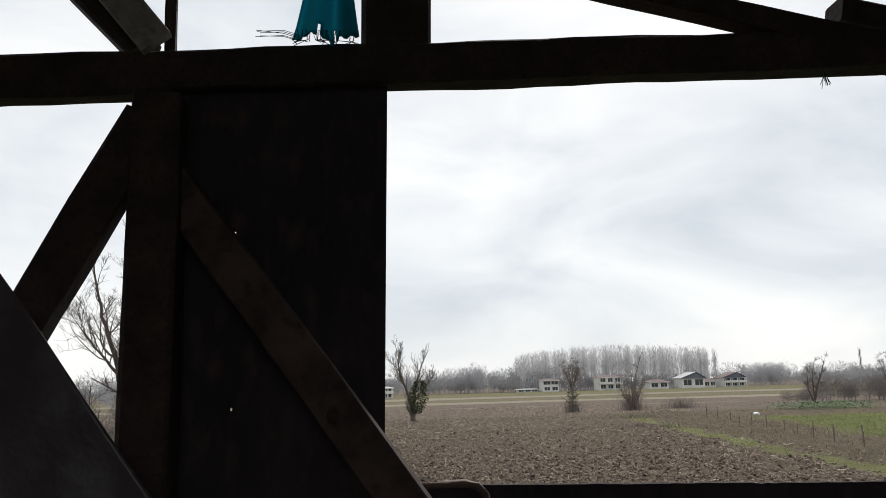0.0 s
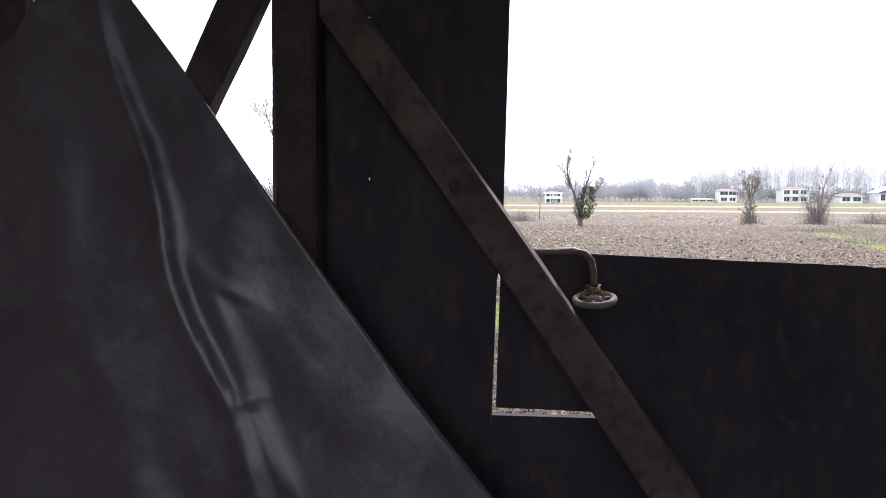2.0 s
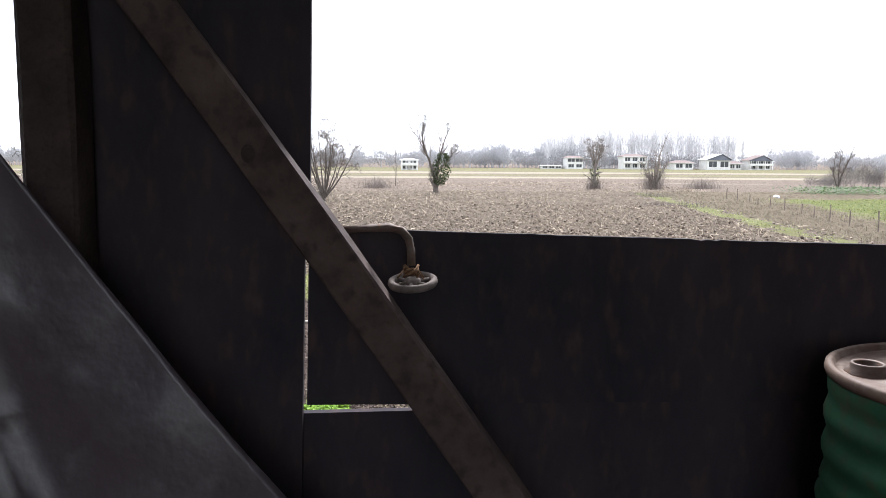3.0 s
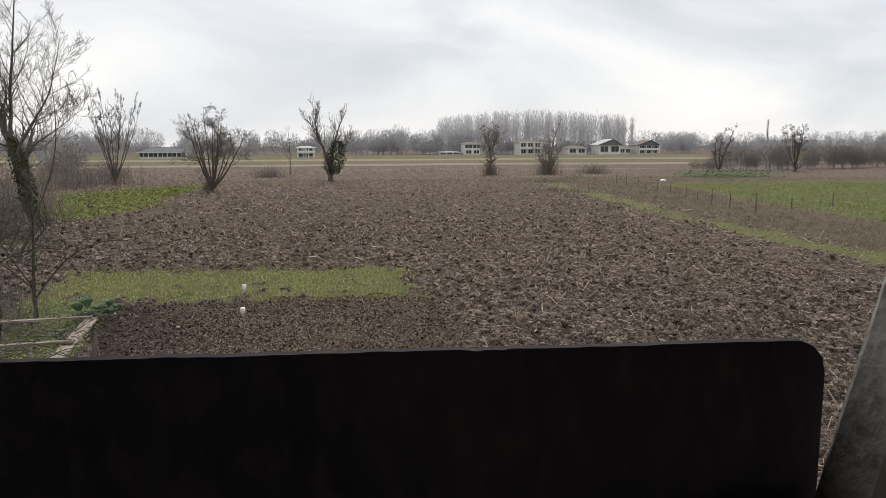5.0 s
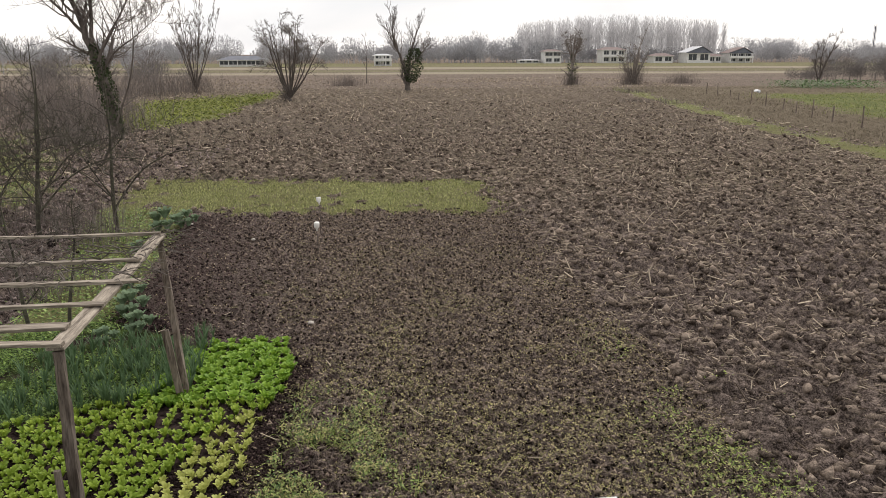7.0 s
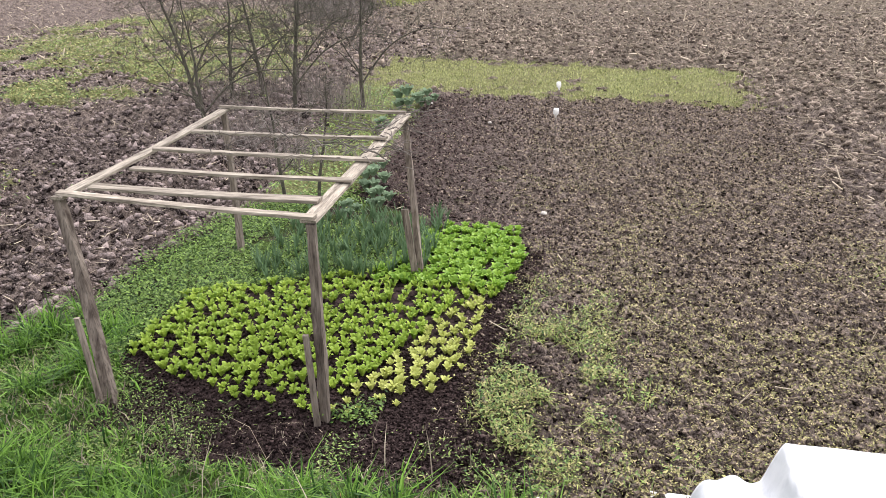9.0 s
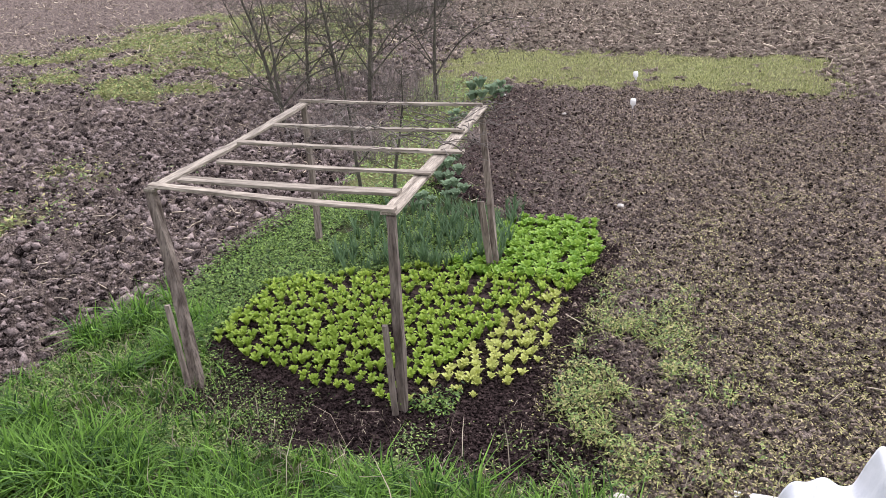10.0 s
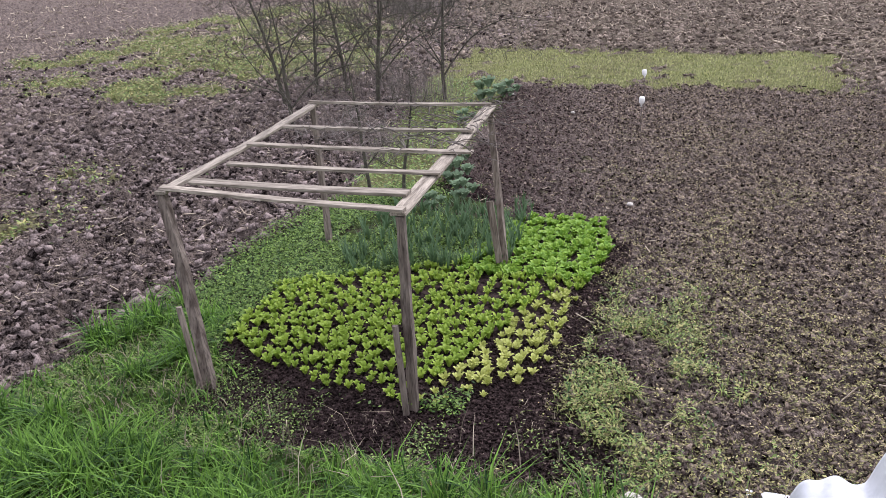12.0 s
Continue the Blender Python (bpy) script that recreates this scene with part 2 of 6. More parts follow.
M_ROOFG = mat("grey_sheet_roof", (0.40, 0.41, 0.43), (0.54, 0.55, 0.57), 0.5, 0.7, 0.1, fine=4)
M_ROOFD = mat("dark_blue_sheet_roof", (0.10, 0.11, 0.135), (0.17, 0.18, 0.21), 0.5, 0.7, 0.1, fine=4)
M_PANE = mat("dark_window_pane", (0.035, 0.04, 0.045), (0.06, 0.065, 0.07), 1, 0.15, 0.0, spec=0.5)
M_WALLD = mat("barn_board", (0.09, 0.07, 0.058), (0.18, 0.145, 0.12), 4, 0.9, 0.4, (3, 3, 0.4), vary=0.2)

# ---- ground material: soil, turf and dead stalks by zone ----
M_GROUND = bpy.data.materials.new("field_ground")
M_GROUND.use_nodes = True
gn, gl = M_GROUND.node_tree.nodes, M_GROUND.node_tree.links
g_b = gn["Principled BSDF"]
g_co = gn.new("ShaderNodeTexCoord")


def g_noise(scale, detail=6.0, rough=0.65):
    t = gn.new("ShaderNodeTexNoise")
    t.inputs["Scale"].default_value, t.inputs["Detail"].default_value, t.inputs["Roughness"].default_value = scale, detail, rough
    gl.new(g_co.outputs["Object"], t.inputs["Vector"])
    return t.outputs["Fac"]


def g_ramp(src, stops):
    r = gn.new("ShaderNodeValToRGB")
    e = r.color_ramp.elements
    e[0].position, e[0].color = stops[0][0], (*stops[0][1], 1)
    e[1].position, e[1].color = stops[-1][0], (*stops[-1][1], 1)
    for p, c in stops[1:-1]:
        e.new(p).color = (*c, 1)
    gl.new(src, r.inputs["Fac"])
    return r.outputs["Color"]


def g_mix(f, a, b):
    x = gn.new("ShaderNodeMix")
    x.data_type = "RGBA"
    gl.new(f, x.inputs["Factor"])
    gl.new(a, x.inputs["A"])
    gl.new(b, x.inputs["B"])
    return x.outputs["Result"]


def g_zone(name, jitter, lo=0.35, hi=0.65):
    """A zone's weight, broken up at its edge by noise."""
    a = gn.new("ShaderNodeAttribute")
    a.attribute_name = name
    ad = gn.new("ShaderNodeMath")
    ad.operation = "ADD"
    gl.new(a.outputs["Fac"], ad.inputs[0])
    mr0 = gn.new("ShaderNodeMapRange")
    mr0.inputs["To Min"].default_value, mr0.inputs["To Max"].default_value = -0.5, 0.5
    mr0.inputs["From Min"].default_value, mr0.inputs["From Max"].default_value = 0.2, 0.8
    gl.new(jitter, mr0.inputs["Value"])
    gl.new(mr0.outputs["Result"], ad.inputs[1])
    mr = gn.new("ShaderNodeMapRange")
    mr.inputs["From Min"].default_value, mr.inputs["From Max"].default_value = lo, hi
    gl.new(ad.outputs["Value"], mr.inputs["Value"])
    return mr.outputs["Result"]


n_big, n_mid, n_fine, n_tiny = g_noise(0.35), g_noise(2.2), g_noise(11.0), g_noise(48.0, 4.0)
# near-black low stops paint the shade of gaps between crumbs into the soil
soil = g_mix(n_big, g_ramp(n_fine, [(0.34, (0.012, 0.0085, 0.0072)), (0.50, (0.130, 0.100, 0.084)), (0.64, (0.450, 0.360, 0.300))]),
             g_ramp(n_tiny, [(0.42, (0.008, 0.0055, 0.005)), (0.62, (0.350, 0.278, 0.248))]))
darksoil = g_ramp(n_fine, [(0.38, (0.007, 0.0045, 0.0045)), (0.66, (0.100, 0.069, 0.065))])
turf = g_mix(n_mid, g_ramp(n_fine, [(0.3, (0.070, 0.080, 0.034)), (0.7, (0.31, 0.30, 0.14))]),
             g_ramp(n_big, [(0.35, (0.105, 0.085, 0.050)), (0.62, (0.17, 0.185, 0.070))]))
lush = g_ramp(n_fine, [(0.3, (0.022, 0.038, 0.011)), (0.7, (0.100, 0.150, 0.038))])
straw = g_mix(n_mid, g_ramp(n_fine, [(0.3, (0.10, 0.078, 0.055)), (0.7, (0.22, 0.185, 0.135))]),
              g_ramp(n_tiny, [(0.35, (0.09, 0.07, 0.052)), (0.7, (0.27, 0.225, 0.165))]))
ground_col = g_mix(g_zone("dark", n_fine), soil, darksoil)
ground_col = g_mix(g_zone("straw", n_mid, 0.25, 0.85), ground_col, straw)
stubble = g_ramp(n_mid, [(0.3, (0.19, 0.16, 0.115)), (0.7, (0.37, 0.33, 0.25))])
ground_col = g_mix(g_zone("stubble", n_mid, 0.30, 0.70), ground_col, stubble)
ground_col = g_mix(g_zone("turf", n_mid), ground_col, turf)
ground_col = g_mix(g_zone("lush", n_mid), ground_col, lush)
gl.new(ground_col, g_b.inputs["Base Color"])
g_b.inputs["Roughness"].default_value = 0.95
g_b.inputs["Specular IOR Level"].default_value = 0.04
g_bump = gn.new("ShaderNodeBump")
g_bump.inputs["Strength"].default_value = 1.0
g_bump.inputs["Distance"].default_value = 0.05
g_relief = gn.new("ShaderNodeMath")
g_relief.operation = "ADD"
gl.new(n_tiny, g_relief.inputs[0])
gl.new(n_fine, g_relief.inputs[1])
gl.new(g_relief.outputs["Value"], g_bump.inputs["Height"])
gl.new(g_bump.outputs["Normal"], g_b.inputs["Normal"])


# ---- building helpers ----
def part(name, bm, material, parent=None, label=""):
    """Links a bmesh as one mesh object, under a thing or a part."""
    me = bpy.data.meshes.new(name)
    bm.to_mesh(me)
    bm.free()
    me.materials.append(material)
    ob = new(name, me)
    if parent:
        ob.parent = parent
    if label:
        ob["label"] = label
    return ob


def mesh_part(name, v, f, material, parent=None, smooth=False):
    me = bpy.data.meshes.new(name)
    me.from_pydata([tuple(p) for p in v], [], f)
    me.materials.append(material)
    if smooth:
        me.polygons.foreach_set("use_smooth", [True] * len(me.polygons))
    ob = new(name, me)
    if parent:
        ob.parent = parent
    return ob


def stuff_mesh(name, v, quads, material, label, category, parent=None, tri=False):
    """Many small pieces in one mesh, from arrays."""
    me = bpy.data.meshes.new(name)
    k = 3 if tri else 4
    q = np.asarray(quads, dtype=np.int32).reshape(-1, k)
    v = np.asarray(v, dtype=np.float32).reshape(-1, 3)
    me.vertices.add(len(v))
    me.vertices.foreach_set("co", v.ravel())
    me.loops.add(q.size)
    me.loops.foreach_set("vertex_index", q.ravel())
    me.polygons.add(len(q))
    me.polygons.foreach_set("loop_start", np.arange(0, q.size, k, dtype=np.int32))
    me.update(calc_edges=True)
    me.materials.append(material)
    ob = new(name, me)
    if parent:
        ob.parent = parent
    else:
        tagged(ob, label, category, kind="stuff")
    return ob


def empty(name, at=(0, 0, 0), rz=0.0):
    ob = new(name)
    ob.matrix_world = pose(*at, 0, 0, rz)
    return ob


def box(bm, lo, hi, bevel=0.0):
    r = bmesh.ops.create_cube(bm, size=1.0)
    c = [(a + b) / 2 for a, b in zip(lo, hi)]
    s = [b - a for a, b in zip(lo, hi)]
    for p in r["verts"]:
        p.co = Vector((c[0] + p.co.x * s[0], c[1] + p.co.y * s[1], c[2] + p.co.z * s[2]))
    if bevel:
        es = {e for p in r["verts"] for e in p.link_edges}
        bmesh.ops.bevel(bm, geom=list(es), offset=bevel, segments=2, affect="EDGES")
    return bm


def timber(p0, p1, w, h, seed=0, up=(0, 0, 1), rough=0.004, taper=1.0, bow=0.0, step=0.12, round_log=False):
    """A sawn or hewn timber from p0 to p1: w across, h along up, with uneven edges."""
    rng = random.Random(seed)
    a, b = Vector(p0), Vector(p1)
    ax = (b - a).normalized()
    upv = Vector(up)
    if abs(ax.dot(upv)) > 0.95:
        upv = Vector((0, 1, 0))
    side = ax.cross(upv).normalized()
    upv = side.cross(ax).normalized()
    n = max(3, int((b - a).length / step))
    bm = bmesh.new()
    c = min(w, h) * 0.10
    if round_log:
        prof = [(math.cos(t * math.tau / 12) * w / 2, math.sin(t * math.tau / 12) * h / 2) for t in range(12)]
    else:
        prof = [(-w / 2 + c, -h / 2), (w / 2 - c, -h / 2), (w / 2, -h / 2 + c), (w / 2, h / 2 - c),
                (w / 2 - c, h / 2), (-w / 2 + c, h / 2), (-w / 2, h / 2 - c), (-w / 2, -h / 2 + c)]
    drift = [[rng.uniform(-1, 1), rng.uniform(-1, 1)] for _ in prof]
    rings = []
    for i in range(n + 1):
        t = i / n
        k = 1 + (taper - 1) * t
        o = a.lerp(b, t) + upv * bow * math.sin(math.pi * t)
        ring = []
        for j, (x, y) in enumerate(prof):
            drift[j] = [0.7 * d + 0.5 * rng.uniform(-1, 1) for d in drift[j]]
            ring.append(bm.verts.new(o + side * (x * k + drift[j][0] * rough) + upv * (y * k + drift[j][1] * rough)))
        rings.append(ring)
    m = len(prof)
    for r0, r1 in zip(rings, rings[1:]):
        for j in range(m):
            bm.faces.new((r0[j], r0[(j + 1) % m], r1[(j + 1) % m], r1[j]))
    bm.faces.new(rings[0][::-1])
    bm.faces.new(rings[-1])
    bmesh.ops.recalc_face_normals(bm, faces=bm.faces)
    return bm


def lathe(profile, n=32, at=(0, 0, 0)):
    """Turns (radius, height) pairs round the z axis."""
    bm = bmesh.new()
    rings = [[bm.verts.new((at[0] + r * math.cos(i * math.tau / n), at[1] + r * math.sin(i * math.tau / n), at[2] + z)) for i in range(n)] for r, z in profile]
    for a, b in zip(rings, rings[1:]):
        for i in range(n):
            bm.faces.new((a[i], a[(i + 1) % n], b[(i + 1) % n], b[i]))
    bm.faces.new(rings[0][::-1])
    bm.faces.new(rings[-1])
    for f in bm.faces:
        f.smooth = len(f.verts) == 4
    return bm


def tube(points, r, n=8, bm=None, r1=None):
    """A round bar along points."""
    bm = bm or bmesh.new()
    pts = [Vector(p) for p in points]
    rings = []
    for i, p in enumerate(pts):
        d = (pts[min(i + 1, len(pts) - 1)] - pts[max(i - 1, 0)]).normalized()
        s = d.orthogonal().normalized()
        u = d.cross(s)
        rr = r if r1 is None else r + (r1 - r) * i / (len(pts) - 1)
        rings.append([bm.verts.new(p + s * rr * math.cos(k * math.tau / n) + u * rr * math.sin(k * math.tau / n)) for k in range(n)])
    for a, b in zip(rings, rings[1:]):
        off = min(range(n), key=lambda q: (a[0].co - b[q].co).length)
        for k in range(n):
            bm.faces.new((a[k], a[(k + 1) % n], b[(k + 1 + off) % n], b[(k + off) % n]))
    bm.faces.new(rings[0][::-1])
    bm.faces.new(rings[-1])
    bmesh.ops.recalc_face_normals(bm, faces=bm.faces)
    for f in bm.faces:
        f.smooth = len(f.verts) == 4
    return bm


# ---- lattice noise on arrays ----
def lattice(ix, iy, seed):
    h = (ix * 374761393 + iy * 668265263 + seed * 1442695041) & 0x7FFFFFFF
    h = ((h ^ (h >> 13)) * 1274126177) & 0x7FFFFFFF
    return ((h ^ (h >> 16)) & 0xFFFF) / 65535.0


def vnoise(x, y, seed=0):
    xi, yi = np.floor(x), np.floor(y)
    fx, fy = x - xi, y - yi
    xi, yi = xi.astype(np.int64), yi.astype(np.int64)
    fx, fy = fx * fx * (3 - 2 * fx), fy * fy * (3 - 2 * fy)
    a = lattice(xi, yi, seed) * (1 - fx) + lattice(xi + 1, yi, seed) * fx
    b = lattice(xi, yi + 1, seed) * (1 - fx) + lattice(xi + 1, yi + 1, seed) * fx
    return a * (1 - fy) + b * fy


def fbm(x, y, seed=0, octaves=3):
    s = 0
    for o in range(octaves):
        s = s + vnoise(x * 2 ** o + 17.3 * o, y * 2 ** o - 9.1 * o, seed + o) * 0.5 ** (o + 1)
    return s / (1 - 0.5 ** octaves)


def smooth(a, b, v):
    t = np.clip((v - a) / (b - a), 0, 1)
    return t * t * (3 - 2 * t)


def band(v, lo, hi, soft):
    return smooth(lo - soft, lo + soft, v) * (1 - smooth(hi - soft, hi + soft, v))


def inside(x, y, poly, soft):
    """Weight 1 inside a convex polygon given anticlockwise, fading over soft metres."""
    w = np.ones_like(x)
    for (ax, ay), (bx, by) in zip(poly, poly[1:] + poly[:1]):
        L = math.hypot(bx - ax, by - ay)
        d = ((bx - ax) * (y - ay) - (by - ay) * (x - ax)) / L
        w = w * smooth(-soft, soft, d)
    return w


BED_MAIN = [(-4.15, 6.2), (-3.0, 5.75), (-1.9, 5.6), (-0.65, 6.45), (-0.4, 8.4), (-2.0, 8.9), (-4.2, 7.9)]
BED_BLOCK = [(-2.1, 8.6), (-0.4, 8.3), (-0.2, 9.3), (-0.35, 10.7), (-1.6, 10.6)]
GREEN_LEFT = [(-11.9, 42.8), (-8.7, 49.3), (-7.8, 62.0), (-7.2, 84.0), (-18.5, 68.0)]
PATH_FRONT = [(-3.1, 4.85), (-1.2, 4.95), (-0.45, 5.6), (-0.7, 6.4), (-1.9, 5.72), (-2.9, 5.85)]
PATH_SIDE = [(-0.78, 5.5), (-0.42, 5.6), (-0.05, 9.9), (-0.40, 9.9)]


def bed_w(x, y, soft):
    return np.maximum(inside(x, y, BED_MAIN, soft), inside(x, y, BED_BLOCK, soft))


def path_w(x, y, soft):
    return np.maximum(inside(x, y, PATH_FRONT, soft), inside(x, y, PATH_SIDE, soft))


WEED_BELT = [(-17.4, 16.6), (-14.5, 17.6), (-11.7, 17.2), (-8.9, 16.8), (-7.5, 20.0), (-10.0, 30.0), (-15.0, 42.0), (-19.0, 44.0), (-22.3, 40.6), (-23.4, 31.7), (-24.0, 27.2), (-22.2, 21.4)]
WEED_CORE = [(-11.6, 17.5), (-13.3, 21.6), (-19.9, 34.0), (-19.7, 38.5), (-17.2, 39.8), (-9.8, 19.5), (-9.1, 16.8)]


def belt_w(x, y):
    """Weeds creeping over the soil beyond the garden: a ragged belt, and two small patches."""
    jx, jy = (fbm(x * 0.5, y * 0.5, 301, 3) - 0.5) * 5, (fbm(x * 0.5, y * 0.5, 305, 3) - 0.5) * 5
    spots = fbm(x * 0.8, y * 0.8, 311, 3)
    w = inside(x + jx, y + jy, WEED_BELT, 1.2) * smooth(0.39, 0.53, spots + 0.12 * inside(x + jx, y + jy, WEED_CORE, 1.0))
    two = np.exp(-((x + 10.2 + 0.3 * jx) / 1.2) ** 2 - ((y - 11.3 + 0.3 * jy) / 0.8) ** 2) + np.exp(-((x + 9.3) / 0.8) ** 2 - ((y - 8.6 + 0.3 * jy) / 0.9) ** 2)
    return np.clip(w + two * smooth(0.40, 0.55, spots), 0, 1)


def verge_x(y):
    return np.interp(y, [6, 26, 38, 51, 90], [19.5, 21.8, 22.8, 24.5, 31.0])


def yard_w(x, y):
    """The trodden ground between the bank, the bed and the tilled plot."""
    return band(x, -4.9, 3.6, 0.3) * (1 - smooth(6.6, 7.4, y))


def zones(x, y):
    """Weights of the ground covers at a place."""
    wob = (fbm(x * 0.5, y * 0.5, 91, 3) - 0.5) * 2
    plot_left = np.interp(y, [5, 10.6, 11.7, 18.5, 21], [-0.3, -1.2, -3.2, -3.9, -4.0])
    ragged = (fbm(x * 2.2, y * 2.2, 92, 2) - 0.5) * 2
    frayed = (fbm(x * 4.5, y * 3.0, 93, 2) - 0.5) * 2
    xs, ys = x + wob * 0.4 + ragged * 0.25, y + wob * 0.6 + ragged * 0.5
    plot = smooth(-0.15, 0.15, xs - plot_left) * (1 - smooth(4.4, 5.0, xs)) * band(ys, 4.6, 20.3, 0.3)
    strip = band(ys + 0.7 * frayed, 20.2 - 0.12 * xs, 25.8 - 0.14 * xs, 0.4) * band(xs + 0.9 * frayed, -6.6, 4.7, 0.5) * (1 - 0.7 * smooth(0.70, 0.82, fbm(x * 1.1, y * 1.1, 94, 3)))
    vx = verge_x(y)
    verge = band(x + wob * 1.2, vx - 0.3, vx + 1.8, 0.7) * smooth(15, 25, y) * (1 - smooth(88, 95, y))
    meadow = smooth(0, 7.0, x + wob * 2.5 - (vx + 6.0 + 0.05 * (y - 26))) * (1 - smooth(74, 80, y + wob * 3))
    drystrip = smooth(0, 0.8, x - vx - 1.8) * (1 - smooth(92, 96, y))
    greenl = inside(x + wob * 1.5, y + wob * 2, GREEN_LEFT, 1.2)
    bank_x = np.interp(y, [3.5, 4.8, 6.4, 7.4, 9.1, 10.6, 12], [-6.2, -5.75, -5.6, -5.2, -5.4, -5.0, -4.8])
    bank = (1 - smooth(4.7, 5.3, y + 0.5 * wob + 0.05 * x)) * smooth(-0.15, 0.2, x - bank_x)
    bank = np.maximum(bank, band(x + 0.3 * wob, -6.0, -3.7, 0.3) * (1 - smooth(6.2, 7.4, y)) * smooth(-0.15, 0.15, x - bank_x))
    garden = inside(x, y, [(-5.2, 6.5), (-1.2, 5.5), (-1.5, 10.5), (-3.2, 12.5), (-4.9, 11.0), (-5.3, 8.5)], 0.3)
    garden2 = inside(x, y, [(-4.9, 11.0), (-3.2, 11.5), (-3.9, 20.5), (-6.8, 21.5), (-5.3, 14.0)], 0.3)
    leftfield = smooth(-0.2, 0.3, bank_x - x) * (1 - smooth(30, 44, y + 0.3 * x))
    return plot, strip, verge, meadow, drystrip, greenl, bank, garden, garden2, leftfield, wob


def height(x, y):
    plot, strip, verge, meadow, drystrip, greenl, bank, garden, garden2, leftfield, wob = zones(x, y)
    calm = np.clip(bed_w(x, y, 0.15) + 0.85 * path_w(x, y, 0.25), 0, 1)
    still = np.clip(strip + verge + meadow + greenl + bank + garden + garden2, 0, 1)
    rough = (1 - still) * (1 - plot) * (1 - 0.75 * smooth(88, 100, y)) * (1 - calm) * (1 - yard_w(x, y))
    plot = plot * (1 - calm)
    near = 1 - smooth(30, 70, np.hypot(x, y))
    x0, y0 = x, y
    x, y = x + 0.22 * (fbm(x0 * 2.1, y0 * 2.1, 201, 3) - 0.5) * 2, y + 0.22 * (fbm(x0 * 2.1, y0 * 2.1, 207, 3) - 0.5) * 2
    big = np.abs(fbm(x * 1.5, y * 1.5, 5, 3) - 0.5) * 2
    clods = fbm(x * 4.2, y * 4.2, 7, 3)
    fine = fbm(x * 9.0, y * 9.0, 11, 3)
    furrow = np.sin((x + 0.12 * y + wob * 0.5) * math.tau / 0.85)
    h = rough * (0.22 * (0.6 - big) + 0.28 * (clods - 0.5) + (0.03 + 0.05 * smooth(25, 45, y)) * furrow + 0.15 * (fine - 0.5) * near)
    h = h + plot * (0.13 * (fbm(x * 6.5, y * 6.5, 31, 3) - 0.5) + 0.13 * (fbm(x * 15, y * 15, 33, 2) - 0.5) + 0.02 * (fbm(x * 0.8, y * 0.8, 3, 2) - 0.5))
    x, y = x0, y0
    h = h + still * 0.03 * (fbm(x * 3, y * 3, 41, 3) - 0.5)
    h = h - 0.10 * leftfield * (1 - smooth(8, 14, np.hypot(x + 6, y - 6)))
    h = h + 0.14 * bank * (1 - smooth(3.5, 6.0, y))
    h = h + 0.05 * bed_w(x, y, 0.15)
    return h * (1 - smooth(120, 260, np.hypot(x, y)))


